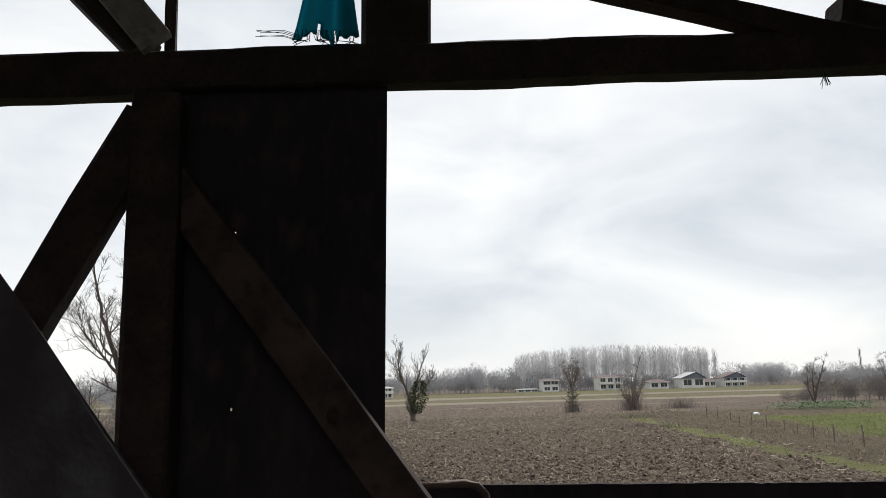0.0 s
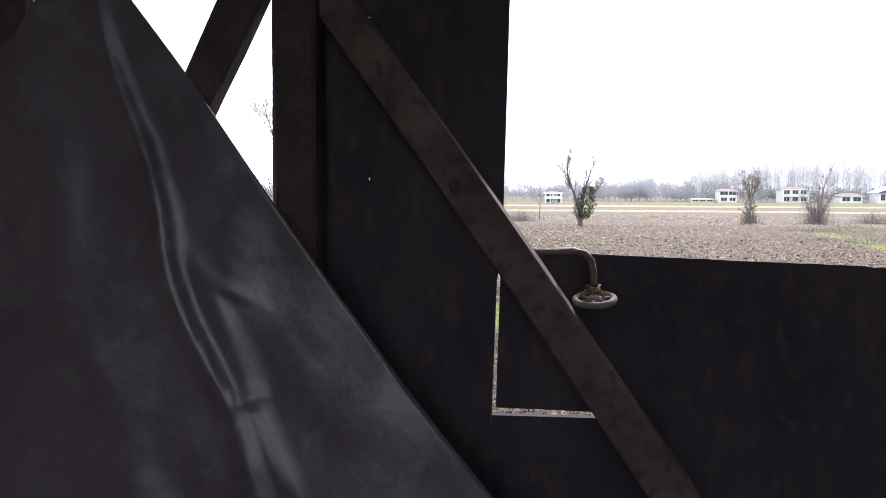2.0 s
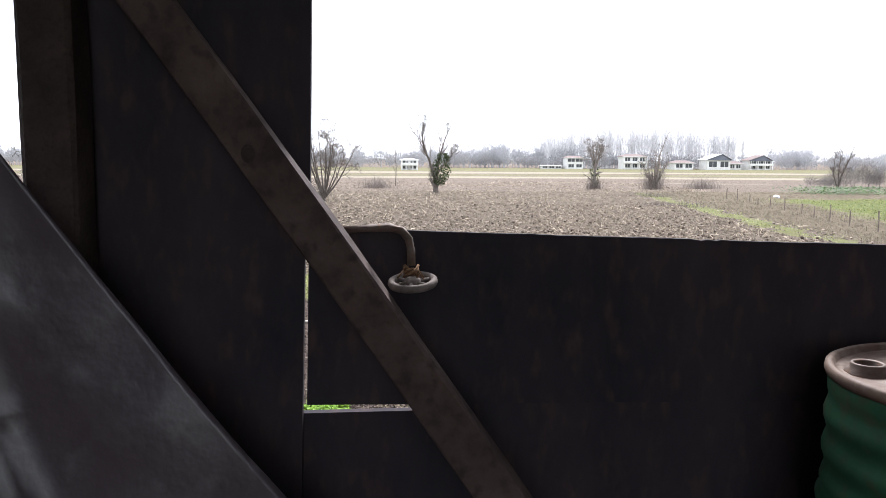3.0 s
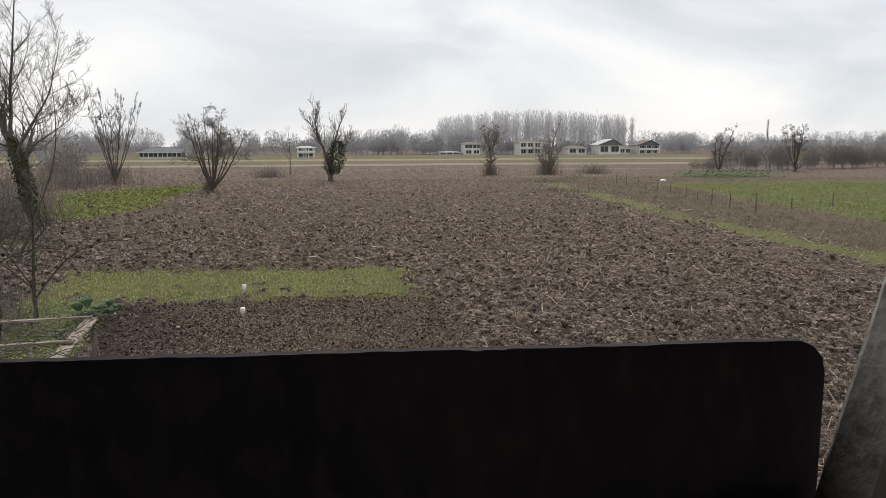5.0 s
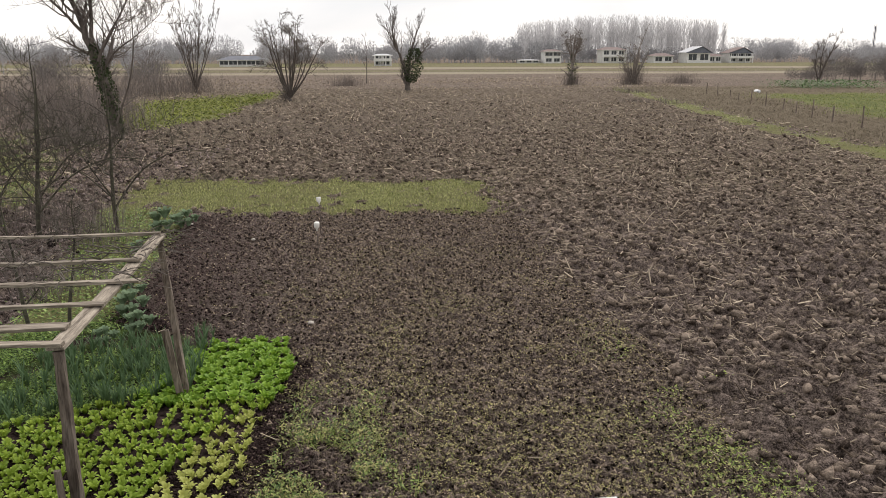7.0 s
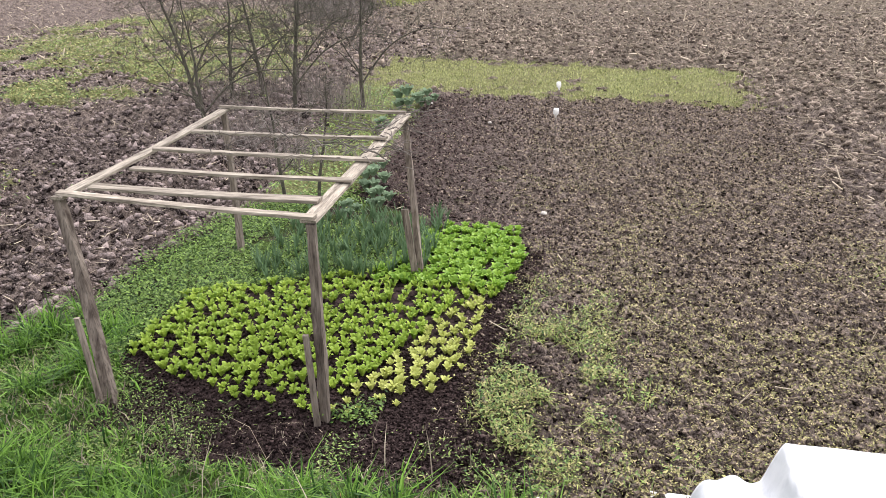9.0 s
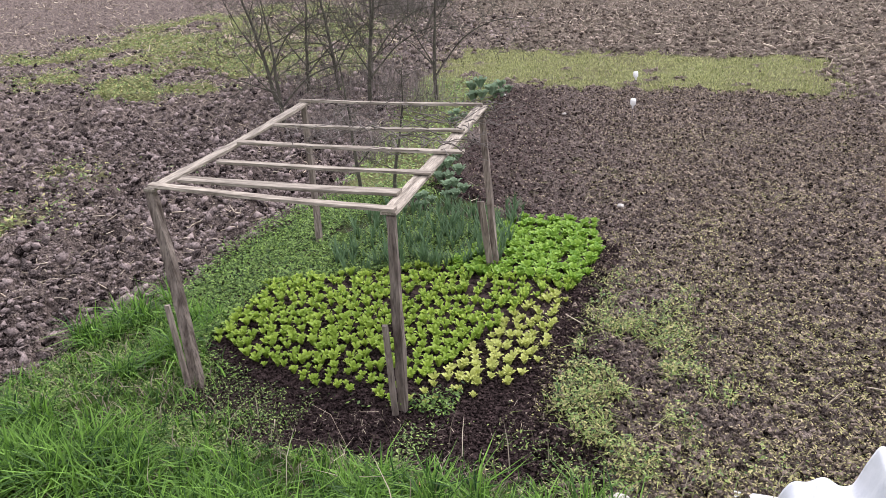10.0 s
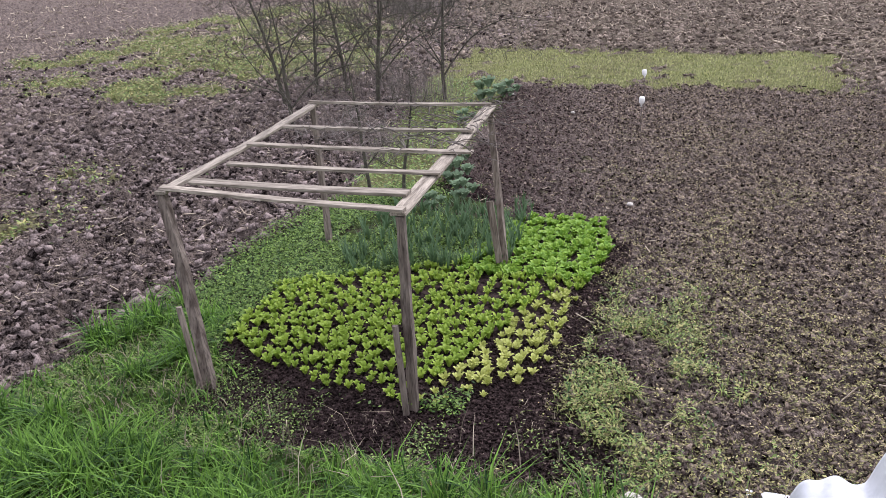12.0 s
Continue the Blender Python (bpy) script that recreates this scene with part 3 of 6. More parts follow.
# ---- ground: one sheet out to the horizon ----
def build_ground():
    az = np.concatenate([np.radians(np.linspace(-50, 46, 580)), np.radians(np.linspace(46, 310, 60))[1:-1]])
    rad = np.concatenate([np.linspace(0.4, 4.2, 14)[:-1], np.geomspace(4.2, 110, 620), np.geomspace(110, 3500, 130)[1:]])
    A, R = np.meshgrid(az, rad)
    X, Y = 0.5 + R * np.sin(A), -1.0 + R * np.cos(A)
    x, y = X.ravel(), Y.ravel()
    z = height(x, y)
    na, nr = len(az), len(rad)
    v = np.column_stack([x, y, z])
    v = np.vstack([v, [[0.5, -1.0, 0.0]]])
    i, j = np.meshgrid(np.arange(na), np.arange(nr - 1))
    i, j = i.ravel(), j.ravel()
    i2 = (i + 1) % na
    q = np.column_stack([j * na + i, (j + 1) * na + i, (j + 1) * na + i2, j * na + i2])[:, ::-1]
    me = bpy.data.meshes.new("ground")
    k = np.arange(na)
    tris = np.column_stack([np.full(na, len(v) - 1), k, (k + 1) % na])[:, ::-1]
    loops = np.concatenate([q.ravel(), tris.ravel()]).astype(np.int32)
    starts = np.concatenate([np.arange(0, q.size, 4), q.size + np.arange(0, tris.size, 3)]).astype(np.int32)
    me.vertices.add(len(v))
    me.vertices.foreach_set("co", v.astype(np.float32).ravel())
    me.loops.add(len(loops))
    me.loops.foreach_set("vertex_index", loops)
    me.polygons.add(len(starts))
    me.polygons.foreach_set("loop_start", starts)
    me.update(calc_edges=True)
    if me.polygons[1000].normal.z < 0:
        me.flip_normals()
    plot, strip, verge, meadow, drystrip, greenl, bank, garden, garden2, leftfield, wob = zones(x, y)
    far = smooth(92, 98, y)
    yy = y + 0.03 * x + 18 * (fbm(x * 0.018, y * 0.018, 61, 3) - 0.5)
    pale = 0.9 * band(yy, 160, 178, 2.5) * smooth(0.22, 0.40, fbm(x * 0.02, y * 0.004, 65, 2)) + 0.72 * band(yy, 216, 246, 4) + 0.5 * band(yy, 129, 134, 1.2) * smooth(0.5, 0.6, fbm(x * 0.05, y * 0.01, 66, 2))
    grassy = 0.50 * band(yy, 181, 212, 5) + 0.56 * band(yy, 250, 345, 6)
    turf_w = strip * 0.72 + verge * 0.72 + 0.85 * meadow + 0.8 * greenl + far * grassy
    wpatch = belt_w(x, y)
    turf_w = turf_w + leftfield * wpatch * 0.85 + garden2 * 0.8
    turf_w = turf_w + plot * 0.25 * smooth(0.45, 0.75, fbm(x * 0.45, y * 0.45, 77, 3)) * (1 - smooth(13, 19, y))
    straw_w = drystrip * (1 - meadow) * 0.8 + far * 0.45
    rough = np.clip(1 - plot - strip - verge - meadow - greenl - bank - garden, 0, 1)
    straw_w = straw_w + rough * 0.62 * (1 - far) * smooth(9, 26, y) * smooth(-7, -2, x + 0.3 * (y - 20)) + 0.10 * plot
    lush_w = bank * 0.75 + garden * 0.5 + 0.45 * meadow + 0.3 * greenl + 0.2 * verge
    dark_w = 0.8 * garden + 0.7 * yard_w(x, y) * (1 - smooth(-0.3, 0.5, x)) + 1.3 * path_w(x, y, 0.25) + 0.75 * bed_w(x, y, 0.2) + 0.3 * leftfield * (1 - wpatch) * (1 - smooth(12, 20, y - 0.2 * x)) + plot * 0.5 * (1 - smooth(-3.2, 2.0, x + 0.15 * (y - 12)))
    lush_w = lush_w * (1 - np.clip(path_w(x, y, 0.15) + bed_w(x, y, 0.15), 0, 1))
    for name, w in (("turf", turf_w), ("stubble", far * pale), ("straw", straw_w), ("lush", lush_w), ("dark", dark_w)):
        at = me.attributes.new(name, "FLOAT", "POINT")
        at.data.foreach_set("value", np.append(np.clip(w, 0, 1), 0).astype(np.float32))
    me.polygons.foreach_set("use_smooth", np.zeros(len(me.polygons), dtype=bool))
    me.materials.append(M_GROUND)
    return tagged(new("ground", me), "ploughed brown field soil with turf strips and verges", "ground", kind="structure")


build_ground()


def ground_z(x, y):
    return float(height(np.array([x], dtype=float), np.array([y], dtype=float))[0])


# ---- loft of the wooden barn ----
FLOOR_Z = 2.815


def barn_shell():
    """Unseen walls, floor and roof that close the loft behind and beside the camera, added to shut out daylight."""
    fl = empty("floor", (0, 0, FLOOR_Z))
    tagged(fl, "dark worn plank floor of the barn loft", "floor", kind="structure")
    proto = None
    for i in range(22):
        x = -2.35 + i * 0.215
        if proto is None:
            bm = box(bmesh.new(), (-0.105, -5.4, -0.04), (0.105, 0.03, 0.0), 0.004)
            proto = part("plank", bm, M_FLOOR, fl)
            proto.location = (x, 0, 0)
        else:
            o = proto.copy()
            scene.collection.objects.link(o)
            o.location = (x, 0, random.uniform(-0.003, 0.003))
    for name, lo, hi in (("wall_west", (-2.52, -5.4, 0), (-2.44, 0.02, 6.2)), ("wall_east", (2.44, -5.4, 0), (2.52, 0.02, 6.2)),
                         ("wall_lower_front", (-2.44, 0.035, 0), (2.44, 0.10, 2.74))):
        tagged(part(name, box(bmesh.new(), lo, hi), M_WALLD), "unseen dark board wall of the barn", "wall", kind="structure")
    # unseen back wall, its doorway sized to light the loft from behind
    bm = box(bmesh.new(), (-2.44, -5.42, 0), (-1.3, -5.36, 6.2))
    box(bm, (1.3, -5.42, 0), (2.44, -5.36, 6.2))
    box(bm, (-1.3, -5.42, 5.4), (1.3, -5.36, 6.2))
    box(bm, (-1.3, -5.42, 0), (1.3, -5.36, FLOOR_Z))
    tagged(part("wall_back", bm, M_WALLD), "unseen dark board wall of the barn with a doorway", "wall", kind="structure")
    bm = bmesh.new()
    for s in (-1, 1):
        vs = [bm.verts.new(p) for p in ((s * 2.9, 0.75, 6.0), (s * 2.9, -5.8, 6.0), (0, -5.8, 7.5), (0, 0.75, 7.5))]
        f = bm.faces.new(vs)
        r = bmesh.ops.extrude_face_region(bm, geom=[f])
        for g in r["geom"]:
            if isinstance(g, bmesh.types.BMVert):
                g.co.z += 0.05
    bmesh.ops.recalc_face_normals(bm, faces=bm.faces)
    tagged(part("roof", bm, M_BEAM), "unseen dark boarded underside of the barn roof", "roof", kind="structure")


barn_shell()


def front_wall():
    """The open front of the loft: panel, parapet boards, beam and braces."""
    wall = empty("wall_front", (0, 0, FLOOR_Z))
    tagged(wall, "open timber front of the loft with dark boards", "wall", kind="structure")
    dz = -FLOOR_Z

    def beam(name, p0, p1, w, h, material, label, **kw):
        q0, q1 = (p0[0], p0[1], p0[2] + dz), (p1[0], p1[1], p1[2] + dz)
        return part(name, timber(q0, q1, w, h, **kw), material, wall, label)

    # upright panel beside the opening, with two nail holes
    bm = bmesh.new()
    xs, zs = [-0.53, -0.349, -0.3405, 0.022], [2.80, 3.53, 3.88, 3.95, 4.147, 4.155, 4.578, 4.587, 4.99]
    grid = {}
    for yy in (0.0, 0.028):
        for i, x in enumerate(xs):
            for k, z in enumerate(zs):
                edge = float(np.interp(z, [2.8, 3.53, 3.88, 3.95, 4.99], [-0.020, -0.005, 0.005, 0.018, 0.038]))
                grid[i, k, yy] = bm.verts.new((edge if i == 3 else x, yy, z + dz))
    for i in range(3):
        for k in range(8):
            if i == 1 and k in (4, 6):
                continue
            for yy in (0.0, 0.028):
                bm.faces.new([grid[i, k, yy], grid[i + 1, k, yy], grid[i + 1, k + 1, yy], grid[i, k + 1, yy]])
    for i in range(3):
        for k, (a, b) in ((0, (i, i + 1)), (8, (i, i + 1))):
            bm.faces.new([grid[a, k, 0.0], grid[b, k, 0.0], grid[b, k, 0.028], grid[a, k, 0.028]])
    for k in range(8):
        for i in (0, 3):
            bm.faces.new([grid[i, k, 0.0], grid[i, k + 1, 0.0], grid[i, k + 1, 0.028], grid[i, k, 0.028]])
    bmesh.ops.recalc_face_normals(bm, faces=bm.faces)
    part("panel", bm, M_DARK, wall, "tall dark wall board")
    beam("post", (-0.517, -0.062, 2.80), (-0.517, -0.062, 4.90), 0.115, 0.105, M_BEAM, "reddish dark square post", seed=2, rough=0.004)

    # parapet: wide upper board with a worn, rounded end, and lower boards
    def board(outline, y0, y1, seed):
        b = bmesh.new()
        vs = [b.verts.new((x, y0, z + dz)) for x, z in outline]
        f = b.faces.new(vs)
        r = bmesh.ops.extrude_face_region(b, geom=[f])
        for g in r["geom"]:
            if isinstance(g, bmesh.types.BMVert):
                g.co.y = y1
        bmesh.ops.recalc_face_normals(b, faces=b.faces)
        return b
    rng = random.Random(4)
    top = []
    for i in range(118):
        x = 1.488 - i * 0.0125
        wear = 0.0018 * noise.noise(Vector((x * 4, 0, 3))) + 0.0016 * noise.noise(Vector((x * 25, 0, 5)))
        chip = 0.003 * math.exp(-((x - 0.962) / 0.012) ** 2) + 0.002 * math.exp(-((x - 1.0) / 0.01) ** 2) + 0.001 * math.exp(-((x - 0.62) / 0.03) ** 2)
        top.append((x, 3.963 - 0.031 * x + wear - chip))
    outline = [(0.006, 3.534), (1.53, 3.52), (1.532, 3.86), (1.526, 3.888), (1.51, 3.906)] + top + [(0.016, 3.956)]
    part("upper_board", board(outline, 0.0, 0.017, 1), M_DARK, wall, "wide dark parapet board with a rounded end")
    part("lower_board", board([(-0.05, 3.19), (1.56, 3.18), (1.56, 3.58), (0.33, 3.58), (0.325, 3.506), (-0.05, 3.503)], 0.030, 0.054, 2), M_DARK, wall)
    part("lower_board", board([(-0.05, 2.80), (1.56, 2.80), (1.56, 3.177), (-0.05, 3.187)], 0.030, 0.054, 3), M_DARK, wall)
    part("side_board", board([(1.565, 2.80), (2.44, 2.80), (2.44, 3.42), (1.565, 3.42)], 0.0, 0.026, 3), M_DARK, wall)
    part("side_board", board([(-2.44, 2.80), (-0.61, 2.80), (-0.61, 3.55), (-2.44, 3.55)], 0.0, 0.026, 3), M_DARK, wall)

    # head beam and braces
    beam("head_beam", (-2.44, 0.005, 4.878), (2.44, 0.005, 5.160), 0.075, 0.110, M_BEAM, "dark hewn head beam", seed=3, rough=0.006, step=0.09)
    beam("strut", (-0.560, -0.030, 4.790), (0.825, -0.225, 2.83), 0.050, 0.101, M_STRUT, "brown diagonal strut with knots", seed=5, up=(0.80, -0.22, 0.56), rough=0.004, bow=0.016)
    beam("brace", (-0.537, -0.075, 4.846), (-1.441, -0.075, 3.153), 0.06, 0.106, M_BEAM, "dark diagonal brace", seed=6, up=(-0.88, 0, 0.475), rough=0.005, bow=-0.012)
    beam("rafter", (-0.58, 0.02, 5.06), (-1.75, 0.02, 6.30), 0.09, 0.085, M_BEAM, "dark rafter", seed=7, up=(0.7, 0, 0.7))
    beam("tie", (-0.535, -0.05, 5.05), (-1.10, -0.05, 5.75), 0.03, 0.085, M_GREY, "pale grey board along the rafter", seed=8, up=(0.7, 0, 0.7))
    beam("batten", (-0.515, 0.0, 5.035), (-0.515, 0.0, 6.6), 0.03, 0.022, M_BEAM, "", seed=9)
    beam("king_post", (0.065, 0.04, 5.06), (0.09, 0.04, 7.3), 0.185, 0.12, M_BEAM, "dark post above the beam", seed=10, taper=1.15)
    beam("upper_brace", (1.42, 0.0, 5.115), (-0.2, 0.0, 5.435), 0.06, 0.070, M_BEAM, "dark sloping brace above the beam", seed=11, rough=0.006)
    beam("rafter", (1.40, 0.12, 5.275), (2.9, 0.12, 5.02), 0.09, 0.075, M_BEAM, "dark rafter", seed=12)
    beam("side_brace", (1.42, -0.09, 3.20), (1.92, -0.09, 4.98), 0.12, 0.115, M_GREY, "weathered grey leaning brace", seed=13, up=(0.96, 0, -0.27), rough=0.006)
    beam("corner_brace", (1.25, 0.02, 5.13), (2.44, 0.02, 4.955), 0.10, 0.08, M_BEAM, "dark sloping brace", seed=14)
    beam("log_end", (1.60, -0.10, 4.912), (2.44, -0.14, 5.04), 0.085, 0.085, M_GREY, "pale round log end", seed=15, round_log=True)
    beam("corner_post", (-1.35, 0.02, 2.80), (-1.35, 0.02, 4.90), 0.14, 0.12, M_BEAM, "dark square post", seed=16)
    beam("corner_post", (2.02, 0.04, 3.4), (2.02, 0.04, 5.05), 0.14, 0.12, M_BEAM, "dark square post", seed=17)
    beam("sill", (-2.44, 0.0, 2.77), (2.44, 0.0, 2.77), 0.20, 0.05, M_BEAM, "", seed=18)
    # a knot and nail heads on the strut
    b = bmesh.new()
    for px, pz, r in ((-0.111, 4.133, 0.016), (0.155, 3.80, 0.010), (0.30, 3.60, 0.012)):
        bmesh.ops.create_uvsphere(b, u_segments=10, v_segments=6, radius=r, matrix=Matrix.Translation((px + 0.012, -0.028 - 0.035 - 0.1015 * (4.72 - pz), pz + dz)) @ Matrix.Diagonal((1, 0.25, 1.3, 1)))
    part("knot", b, M_BEAM, wall)
    b = bmesh.new()
    for px, pz in ((0.114, 3.874), (0.46, 3.36)):
        bmesh.ops.create_uvsphere(b, u_segments=8, v_segments=5, radius=0.006, matrix=Matrix.Translation((px + 0.012, -0.028 - 0.037 - 0.1015 * (4.72 - pz), pz + dz)))
    part("nail", b, M_IRON, wall, "shiny nail head")


front_wall()


def plastic_sheet():
    """A heavy plastic sheet that hangs from one tied corner and spreads in folds."""
    apex = Vector((-1.06, -0.17, 4.78))
    nu, nv = 90, 110
    v, f = [], []
    for j in range(nv + 1):
        t = j / nv
        z = 4.78 - t * 1.91
        xr = -0.535 - (z - 4.088) / 1.32
        xr += 0.012 * math.sin(9 * t) + (0.03 * max(0, t - 0.45))
        xl = -1.055 - 0.36 * min(t, 0.22) / 0.22 * 0.7 - max(0, t - 0.15) * 1.25
        for i in range(nu + 1):
            s = i / nu
            x = xl + (xr - xl) * s
            amp = min(1, t * 3)
            d = xr - x                      # distance in from the slanting free edge
            ridge = float(np.interp(z, [2.87, 3.40, 3.62, 3.93, 4.40, 4.78], [0.72, 0.57, 0.49, 0.37, 0.17, 0.02]))
            e = d - ridge + 0.014 * math.sin(z * 11)
            y = -0.17 - 0.10 * t
            y -= amp * 0.015 * min(d, ridge) * float(smooth(4.3, 3.7, np.array(z)))
            y -= amp * 0.030 * math.exp(-abs(e / 0.026) ** 1.5)  # one long fold
            y -= amp * 0.03 * max(0.0, e)
            y -= amp * 0.020 * math.exp(-((e - 0.24 - 0.1 * t) / 0.09) ** 2)
            low = float(smooth(4.02, 3.80, np.array(z)))
            y -= low * 0.010 * math.exp(-((e + 0.075 + 0.02 * math.sin(z * 12)) / 0.026) ** 2)
            y += 0.010 * amp * noise.noise(Vector((x * 6, z * 6, 2))) + 0.026 * amp * noise.noise(Vector((x * 1.8, z * 1.8, 7)))
            n2 = noise.noise(Vector((x * 13, z * 13, 4)))
            y += 0.006 * amp * max(0.0, 1 - abs(n2) * 9) * max(0.0, noise.noise(Vector((x * 3, z * 3, 11))))
            cr = math.exp(-((z - 3.875 - 0.5 * (e + 0.14)) / 0.011) ** 2) * math.exp(-((e + 0.14) / 0.05) ** 2)
            cr += math.exp(-((z - 3.60 + 0.3 * (e + 0.05)) / 0.012) ** 2) * math.exp(-((e + 0.05) / 0.06) ** 2)
            cr += 0.7 * math.exp(-((z - 4.22 + 0.3 * e) / 0.012) ** 2) * math.exp(-(e / 0.05) ** 2)
            y -= 0.012 * cr * amp
            v.append((x, y, z))
    for j in range(nv):
        for i in range(nu):
            a = j * (nu + 1) + i
            f.append((a, a + 1, a + nu + 2, a + nu + 1))
    sheet = empty("plastic_sheet", (0, 0, 0))
    tagged(sheet, "creased grey-black plastic sheet hanging from a corner", "plastic sheet")
    ob = mesh_part("sheet", v, f, M_PLASTIC, sheet, True)
    so = ob.modifiers.new("thickness", "SOLIDIFY")
    so.thickness = 0.002
    part("tie_cord", tube([apex, apex + Vector((0.005, 0.10, 0.07)), apex + Vector((0.0, 0.14, 0.15))], 0.005, 6), M_CORD, sheet, "brown cord")


plastic_sheet()


def oil_drum(at):
    d = empty("oil_drum", at)
    tagged(d, "dented green steel oil drum with a rusty lid", "drum")
    R = 0.286
    prof = [(R - 0.006, 0.0), (R + 0.006, 0.004), (R + 0.006, 0.016), (R, 0.022)]
    z = 0.022
    while z < 0.85:
        z += 0.0125
        swell = 0.012 * (math.exp(-((z - 0.30) / 0.014) ** 2) + math.exp(-((z - 0.58) / 0.014) ** 2))
        ribs = 0.0045 * math.sin(z * math.tau / 0.075) if 0.62 < z < 0.83 or 0.05 < z < 0.26 or 0.34 < z < 0.54 else 0
        prof.append((R + swell + ribs, z))
    prof.append((R - 0.004, 0.862))
    part("body", lathe(prof, 64), M_DRUM, d)
    part("rim", lathe([(R - 0.012, 0.855), (R + 0.004, 0.856), (R + 0.008, 0.866), (R + 0.006, 0.878), (R - 0.002, 0.882), (R - 0.010, 0.878), (R - 0.014, 0.866)], 64), M_RUST, d, "rusty rolled rim")
    lid = part("lid", lathe([(R - 0.012, 0.855), (R - 0.013, 0.866), (R - 0.03, 0.868), (R - 0.05, 0.862), (0.15, 0.864), (0.001, 0.865)], 64), M_RUST, d, "rust-brown steel lid")
    for (bx, by), r in (((-0.195, 0.085), 0.035), ((0.17, -0.12), 0.019)):
        part("bung", lathe([(r + 0.012, 0.862), (r + 0.010, 0.870), (r, 0.874), (r, 0.886), (r - 0.004, 0.889), (r - 0.009, 0.886), (r - 0.010, 0.872), (0.001, 0.871)], 24, (bx, by, 0)), M_IRON, lid, "threaded iron bung collar")
    return d


oil_drum((1.405, -0.385, FLOOR_Z))


def pipe_hook():
    """An iron rod bent over the parapet, with a wheel tied on its end."""
    h = empty("hanging_pipe_wheel", (0.24, -0.08, 3.85))
    tagged(h, "bent iron rod with a small pale wheel hung over the parapet", "pipe hook")
    o = Vector((0.24, -0.08, 3.85))
    pts = [(0.10, -0.02, 3.958), (0.16, -0.03, 3.964), (0.205, -0.06, 3.968), (0.232, -0.078, 3.962), (0.247, -0.086, 3.945), (0.252, -0.09, 3.92), (0.253, -0.09, 3.885)]
    part("rod", tube([Vector(p) - o for p in pts], 0.0095, 10), M_IRON, h)
    lay = Matrix.Translation(Vector((0.256, -0.095, 3.848)) - o) @ pose(0, 0, 0, 10, -4, 0)
    w = lathe([(0.040, -0.006), (0.047, -0.010), (0.054, -0.008), (0.057, -0.001), (0.055, 0.006), (0.049, 0.009), (0.042, 0.006)], 36)
    caps = [f for f in w.faces if len(f.verts) > 4]
    bmesh.ops.delete(w, geom=caps, context="FACES_ONLY")
    bmesh.ops.bridge_loops(w, edges=[e for e in w.edges if e.is_boundary])
    bmesh.ops.transform(w, matrix=lay, verts=w.verts)
    wheel = part("wheel_rim", w, M_WHEEL, h, "dusty brown wheel rim")
    w = lathe([(0.015, -0.007), (0.018, -0.004), (0.018, 0.006), (0.012, 0.010), (0.001, 0.011)], 20)
    bmesh.ops.transform(w, matrix=lay, verts=w.verts)
    part("hub", w, M_WHEEL, wheel)
    for k in range(6):
        a = k * math.tau / 6 + 0.3
        w = tube([(0.012 * math.cos(a), 0.012 * math.sin(a), 0), (0.044 * math.cos(a), 0.044 * math.sin(a), 0.0)], 0.0045, 6)
        bmesh.ops.transform(w, matrix=lay, verts=w.verts)
        part("spoke", w, M_WHEEL, wheel)
    b = bmesh.new()
    rng = random.Random(8)
    for i in range(9):
        a = rng.uniform(0, math.tau)
        c = Vector((0.253, -0.09, 3.858)) - o
        tube([c + Vector((math.cos(a + k * 0.9) * 0.016, math.sin(a + k * 0.9) * 0.016, 0.006 * k + rng.uniform(-0.004, 0.004))) for k in range(5)], 0.0032, 5, b)
    for i in range(6):
        a = rng.uniform(0, math.tau)
        c = Vector((0.253, -0.09, 3.868)) - o
        tube([c, c + Vector((math.cos(a) * 0.02, math.sin(a) * 0.02, 0.004)), c + Vector((math.cos(a) * 0.032, math.sin(a) * 0.032, -0.012))], 0.002, 4, b)
    part("cord_knot", b, M_CORD, h, "brown knotted cord")


pipe_hook()


